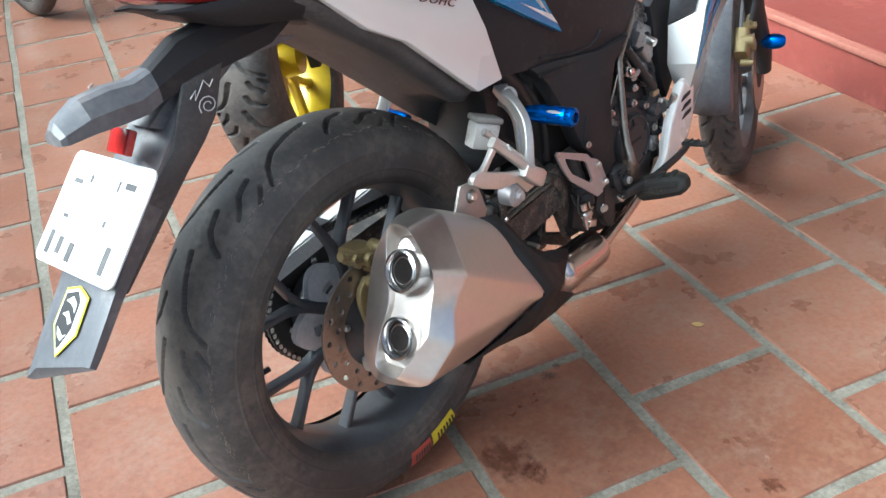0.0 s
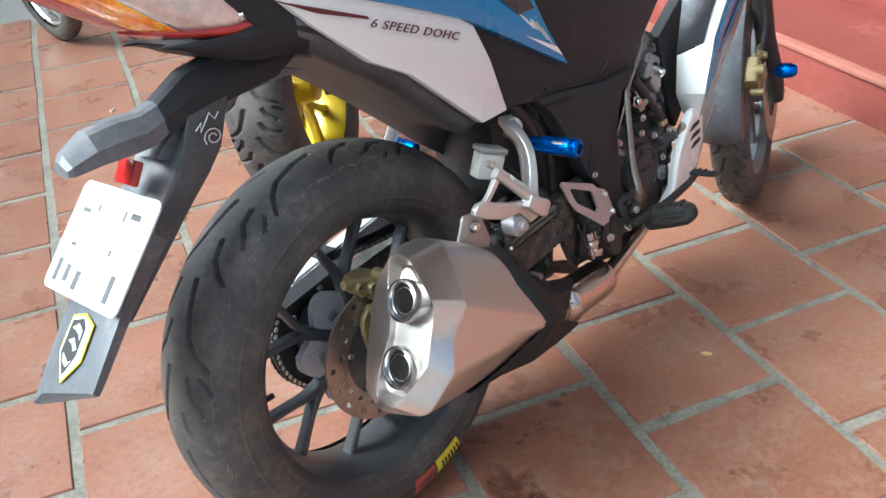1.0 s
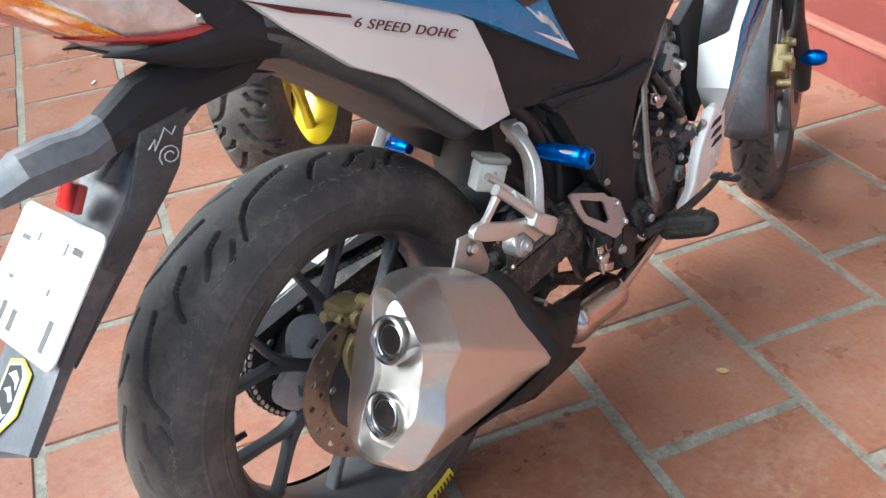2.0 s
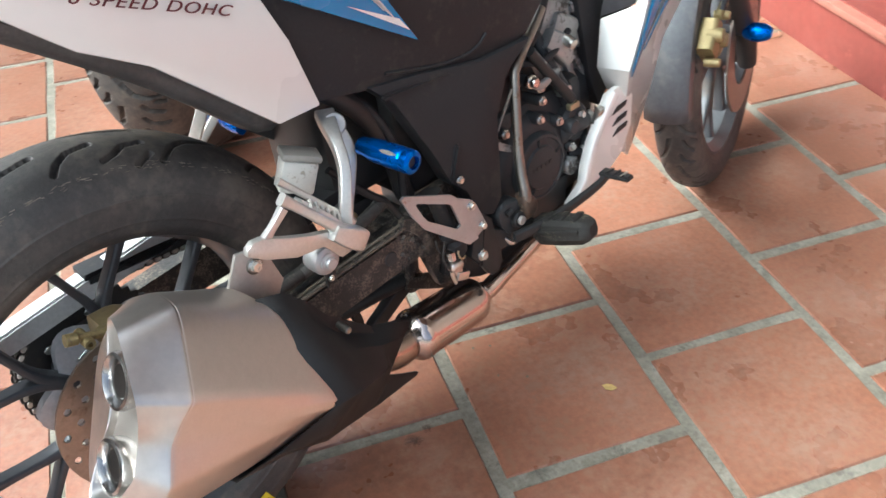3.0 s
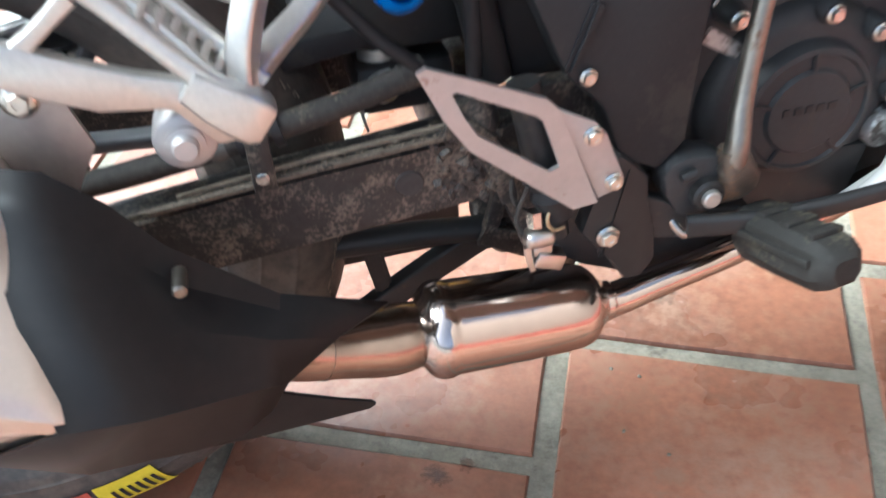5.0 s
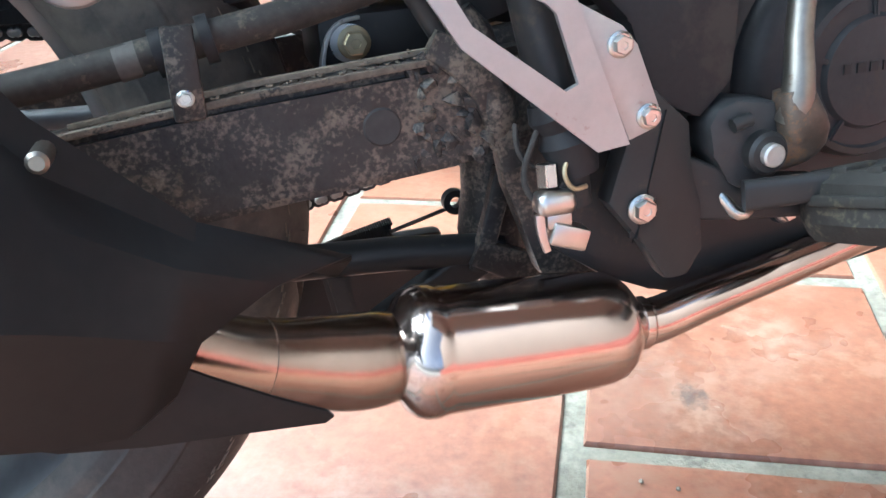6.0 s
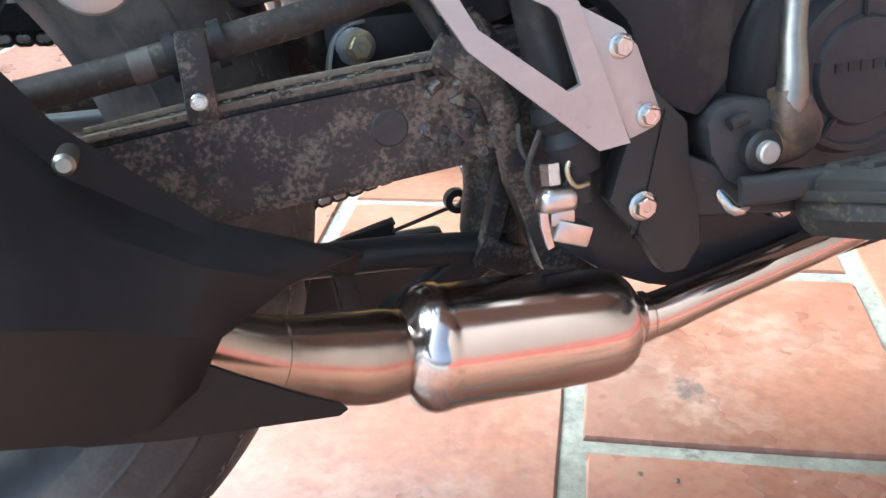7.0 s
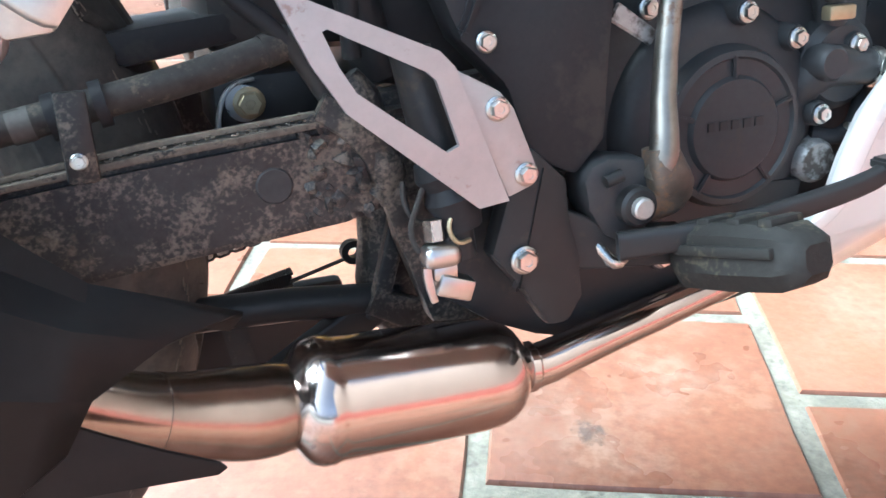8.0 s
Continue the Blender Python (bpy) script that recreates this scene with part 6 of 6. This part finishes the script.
part("wing_edge", beam([(0.812, -0.137, 0.405), (0.778, -0.139, 0.374), (0.752, -0.141, 0.346), (0.736, -0.142, 0.315), (0.724, -0.143, 0.285), (0.688, -0.143, 0.265)], [0.017, 0.015, 0.014, 0.014, 0.014, 0.008], [0.016, 0.015, 0.014, 0.013, 0.012, 0.009], rounds=2, soft=0.5), WHITE, cowl)
for z in (0.372, 0.353, 0.335):
    # Dark plates on the skin paint the shade inside open slots.
    part("vent_slot", plate([(0.812, z - 0.006), (0.846, z - 0.001), (0.850, z + 0.006), (0.826, z + 0.004)], -0.1345, -0.1305, 0), DARK, wing)
thicken(part("wing_underside", loft([[(0.690, -0.138, 0.265), (0.743, -0.128, 0.260), (0.801, -0.126, 0.270), (0.850, -0.126, 0.302)], [(0.722, -0.105, 0.238), (0.760, -0.098, 0.227), (0.818, -0.098, 0.244), (0.864, -0.100, 0.275)], [(0.748, -0.080, 0.214), (0.776, -0.078, 0.206), (0.835, -0.080, 0.225), (0.883, -0.080, 0.255)]]), WHITE, cowl), 0.003)
part("inner_leg", plate([(0.80, 0.56), (0.90, 0.62), (0.98, 0.58), (0.88, 0.40), (0.84, 0.36), (0.82, 0.42)], -0.085, -0.06, 0.004), BLACK_PLASTIC, bike)
# linkage, shock, hoses
part("shock_absorber", sweep([(0.345, -0.03, 0.38), (0.36, -0.02, 0.62)], 0.016, 20), ALU, bike, "silver rear shock body")
part("linkage", box(0.325, 0.40, -0.052, 0.03, 0.365, 0.405, 0.008), BLACK_METAL, bike)
lk = bolt_mesh(0.0075, 0.008)
lk.materials.append(BRONZE)
part("linkage_bolt", lk, BRONZE, bike, "yellowish flanged bolt", at=pose(0.347, -0.053, 0.387))
part("linkage_washer", lathe([(0, -0.0535), (0.0115, -0.0535), (0.0115, -0.050), (0, -0.050)], 24, m=Matrix.Translation((0.344, 0, 0.387))), STEEL, bike)
hose = part("brake_hose", sweep([(0.06, -0.110, 0.380), (0.15, -0.115, 0.388), (0.213, -0.117, 0.397), (0.264, -0.117, 0.406), (0.308, -0.116, 0.413), (0.354, -0.113, 0.424)], 0.0088, 16, smooth=2), DUSTY_RUBBER, bike, "dusty black brake hose")
part("hose_collar", sweep([(0.350, -0.113, 0.4230), (0.366, -0.111, 0.4275)], 0.0097, 16), DUSTY_RUBBER, hose)
for x0 in (0.2365, 0.2600):
    part("hose_collar", sweep([(x0, -0.117, 0.4005 + 0.18 * (x0 - 0.2365)), (x0 + 0.006, -0.117, 0.4016 + 0.18 * (x0 - 0.2365))], 0.0125, 16), BLACK_PLASTIC, hose)
part("paper_band", sweep([(0.218, -0.117, 0.3975), (0.229, -0.117, 0.3995)], 0.0092, 16), mat("faded_band", (0.095, 0.088, 0.08), 0.7, vary=0.3, scale=40, fine=200), hose, "faded pale band round the hose")
part("control_cable", sweep([(0.30, -0.100, 0.50), (0.337, -0.112, 0.452), (0.361, -0.116, 0.432), (0.378, -0.118, 0.402), (0.392, -0.122, 0.375)], 0.0052, 10, smooth=2), BLACK_PLASTIC, bike, "black control cable")
part("linkage_tab", beam([(0.350, -0.044, 0.401), (0.340, -0.046, 0.400), (0.332, -0.048, 0.394), (0.328, -0.048, 0.383), (0.326, -0.048, 0.370), (0.329, -0.048, 0.357)], [0.0022] * 6, [0.020] * 6, rounds=2), ENGINE_GREY, bike, "bent grey steel tab of the linkage")
clip = part("hose_clamp", box(0.241, 0.257, -0.134, -0.129, 0.368, 0.415, 0.002), DIRTY_METAL, bike, "dusty metal hose clamp")
bolt(clip, 0.248, -0.1345, 0.380, True, 0.8)
part("hugger", plate([(0.20, 0.43), (0.345, 0.443), (0.345, 0.425), (0.20, 0.405)], -0.06, 0.06, 0.004), BLACK_PLASTIC, bike)
part("wiring", sweep([(0.335, -0.1, 0.60), (0.385, -0.11, 0.54), (0.40, -0.115, 0.48), (0.40, -0.11, 0.415)], 0.006, 10, smooth=2), BLACK_PLASTIC, bike)
part("side_stand", sweep([(0.46, 0.11, 0.26), (0.52, 0.20, 0.12), (0.55, 0.245, 0.04)], 0.011, 14), BLACK_METAL, bike)
part("belly", box(0.56, 0.74, -0.085, 0.085, 0.215, 0.26, 0.015), ENGINE, bike)

# ---- other motorcycles behind ----
other = thing("motorcycle", "parked motorcycle with a yellow rear rim and wide tyre", "motorcycle", pose(-0.56, 1.02, 0.001, -8, 0, 58), "parked motorcycles")
ow = part("rear_wheel", rim_bm(0.226, 0.072, 0.03), YELLOW, other, "glossy yellow alloy rim", Matrix.Translation((0, 0, 0.31)))
part("tyre", tyre_bm(0.31, 0.085, 0.075, 900, 110, 14, 0.011, 1.25), RUBBER, ow, "black block-grooved tyre", smooth=60)
for k in range(5):
    part("spoke", spoke_bm(radians(15 + 72 * k), radians(17), 0.035, 0.09, 0.205, 0.024, 0.03), YELLOW, ow)
part("hub", lathe([(0, -0.06), (0.04, -0.06), (0.05, 0.0), (0.04, 0.06), (0, 0.06)], 32), YELLOW, ow)
part("swingarm", bar((0, -0.09, 0.30), (0.42, -0.08, 0.36), 0.05, 0.05, 0.03, 0.03), BLACK_METAL, other)

third = thing("motorcycle", "parked motorcycle with a wire-spoked wheel", "motorcycle", pose(-1.16, 2.95, 0.001, -6, 0, 112), "parked motorcycles")
tw = part("front_wheel", lathe([(0.222, -0.022), (0.208, -0.022), (0.20, -0.012), (0.20, 0.012), (0.208, 0.022), (0.222, 0.022)], 64, closed=True), STEEL, third, "chromed spoked rim", Matrix.Translation((0, 0, 0.28)))
part("tyre", tyre_bm(0.28, 0.036, 0.036, 240, 40, 20, 0.002, 0.5), RUBBER, tw, "black narrow tyre", smooth=60)
part("hub", lathe([(0, -0.05), (0.05, -0.05), (0.055, 0.0), (0.05, 0.05), (0, 0.05)], 32), ALU, tw)
WIRE = finish(sweep([(0.05, 0, 0), (0.205, 0, 0)], 0.0018, 6))
for k in range(24):
    part("wire_spoke", WIRE, STEEL, tw, at=pose(0, 0.03 * (-1) ** k, 0, 0, 15 * k, 0) @ pose(0, 0, 0, 0, 0, (-1) ** (k + 1) * 8))
part("fork", bar((0, -0.07, 0.28), (-0.08, -0.07, 0.62), 0.035, 0.04, 0.035, 0.035), BLACK_METAL, third)
part("fork", bar((0, 0.07, 0.28), (-0.08, 0.07, 0.62), 0.035, 0.04, 0.035, 0.035), BLACK_METAL, third)

# ---- litter ----
twine = part("twine_loop", sweep([(0.940 + 0.036 * math.cos(radians(a)), 0.950 + 0.042 * math.sin(radians(a)), 0.006 + 0.003 * math.sin(radians(3 * a))) for a in range(0, 351, 10)], 0.0022, 6), ROPE, at=pose(-0.045, 0.0, 0.0))
tagged(twine, "loop of brown twine lying on the tiles by the step", "twine")
rng_s = random.Random(11)
leaf = part("leaf_scrap", plate([(-0.012, 0.0), (-0.004, 0.007), (0.006, 0.006), (0.013, -0.002), (0.004, -0.007), (-0.006, -0.005)], 0, 0.001), LEAF, at=Matrix.Translation((-0.085, -0.042, 0.004)) @ pose(0, 0, 0, 90, 0, -40))
tagged(leaf, "dry yellow leaf scrap lying on the tiles", "leaf")
butt = part("cigarette_end", sweep([(-0.012, 0, 0), (0.012, 0, 0)], 0.004, 10), BUTT, at=pose(-1.05, 1.97, 0.006, 0, 0, 55))
tagged(butt, "white cigarette end lying on the tiles", "litter")
for x, y in ((-0.232, 0.121), (-0.262, 0.126), (-0.245, 0.05), (-0.20, 0.03)):
    bm = bmesh.new()
    bmesh.ops.create_icosphere(bm, subdivisions=1, radius=0.0022)
    for v in bm.verts:
        v.co *= random.uniform(0.6, 1.2)
    pb = part("pebble", bm, GROUT, at=Matrix.Translation((x, y, 0.002)))
    tagged(pb, "tiny grey grit lying on the tiles", "pebble", "grit on the tiles")

def stain_mat(name, color, rough, strength):
    """A thin film that fades out towards its rim."""
    m = bpy.data.materials.new(name)
    m.use_nodes = True
    n, ln = m.node_tree.nodes, m.node_tree.links
    b = n["Principled BSDF"]
    tc = n.new("ShaderNodeTexCoord")
    far = n.new("ShaderNodeVectorMath")
    far.operation = "LENGTH"
    ln.new(tc.outputs["Object"], far.inputs[0])
    tex = n.new("ShaderNodeTexNoise")
    tex.inputs["Scale"].default_value, tex.inputs["Detail"].default_value = 2.2, 6.0
    shift = n.new("ShaderNodeVectorMath")
    shift.operation = "MULTIPLY_ADD"
    ln.new(n.new("ShaderNodeObjectInfo").outputs["Random"], shift.inputs[0])
    shift.inputs[1].default_value = (23.0, 57.0, 11.0)
    ln.new(tc.outputs["Object"], shift.inputs[2])
    ln.new(shift.outputs[0], tex.inputs["Vector"])
    tex.inputs["Roughness"].default_value = 0.62
    add = n.new("ShaderNodeMath")
    add.operation = "MULTIPLY_ADD"
    add.inputs[1].default_value = 0.42
    ln.new(far.outputs["Value"], add.inputs[0])
    ln.new(tex.outputs["Fac"], add.inputs[2])
    fade = n.new("ShaderNodeMapRange")
    fade.inputs["From Min"].default_value, fade.inputs["From Max"].default_value = 0.88, 0.62
    fade.inputs["To Max"].default_value = strength
    ln.new(add.outputs[0], fade.inputs["Value"])
    ln.new(fade.outputs[0], b.inputs["Alpha"])
    b.inputs["Base Color"].default_value = (*color, 1)
    b.inputs["Roughness"].default_value = rough
    return m


STAIN = stain_mat("oil_stain", (0.105, 0.036, 0.021), 0.3, 0.55)
DUST = stain_mat("dark_smudge", (0.14, 0.10, 0.08), 0.6, 0.6)
for x, y, size, material, word in ((-0.588, -0.182, 0.052, STAIN, "oil"), (-0.560, -0.225, 0.030, STAIN, "oil"), (-0.420, -0.030, 0.014, DUST, "dark dirt"), (-0.393, -0.012, 0.010, STAIN, "oil"), (-0.212, 0.246, 0.020, DUST, "dark dirt"), (-0.236, -0.432, 0.020, STAIN, "oil")):
    st = bmesh.new()
    ph = rng_s.uniform(0, 6)
    st.faces.new([st.verts.new((1.0 * math.cos(2 * math.pi * k / 28), 1.0 * math.sin(2 * math.pi * k / 28), 0.0)) for k in range(28)])
    so = part("floor_stain", st, material, at=pose(x, y, 0.0016, 0, 0, 30 * ph) @ Matrix.Diagonal((size * 1.2, size, size, 1)))
    tagged(so, f"small {word} stain on the terracotta tiles", "stain", "stains on the tiles")

# ---- floor tiles ----
G = 0.021


def tile_mesh(seed):
    """A hand-pressed tile with a slightly wavy, worn rim."""
    r = random.Random(seed)
    h = P / 2 - G / 2
    corners = [(-h, -h), (h, -h), (h, h), (-h, h)]
    rim = []
    for k in range(4):
        (x0, y0), (x1, y1) = corners[k], corners[(k + 1) % 4]
        for f in (0.0, 0.34, 0.67):
            rim.append((x0 + (x1 - x0) * f + r.uniform(-0.0013, 0.0010), y0 + (y1 - y0) * f + r.uniform(-0.0013, 0.0010)))
    n = len(rim)
    co = [(x * 0.984, y * 0.984, 0.0) for x, y in rim] + [(x, y, -0.0032) for x, y in rim] + [(x * 1.004, y * 1.004, -0.014) for x, y in rim]
    faces = [list(range(n))]
    for ring in (0, n):
        faces += [[ring + k, ring + n + k, ring + n + (k + 1) % n, ring + (k + 1) % n] for k in range(n)]
    me = bpy.data.meshes.new("tile")
    me.from_pydata(co, [], faces)
    me.shade_smooth()
    me.set_sharp_from_angle(angle=radians(50))
    me.materials.append(TILE)
    return me


TILES = [tile_mesh(k) for k in range(5)]
rng = random.Random(4)
for col in range(-11, 3):
    for row in range(-9, 11):
        yc = (row + 0.5 + (0.5 if col % 2 else 0)) * P
        xc = (col + 0.5) * P
        if xc + P / 2 > 0.965 or yc > 3.2 or yc < -1.9:
            continue
        m = pose(xc + rng.uniform(-0.002, 0.002), yc + rng.uniform(-0.002, 0.002), rng.uniform(-0.0012, 0.0008), rng.uniform(-0.15, 0.15), rng.uniform(-0.15, 0.15), rng.uniform(-0.5, 0.5))
        part("tile", rng.choice(TILES), TILE, floor, at=m)
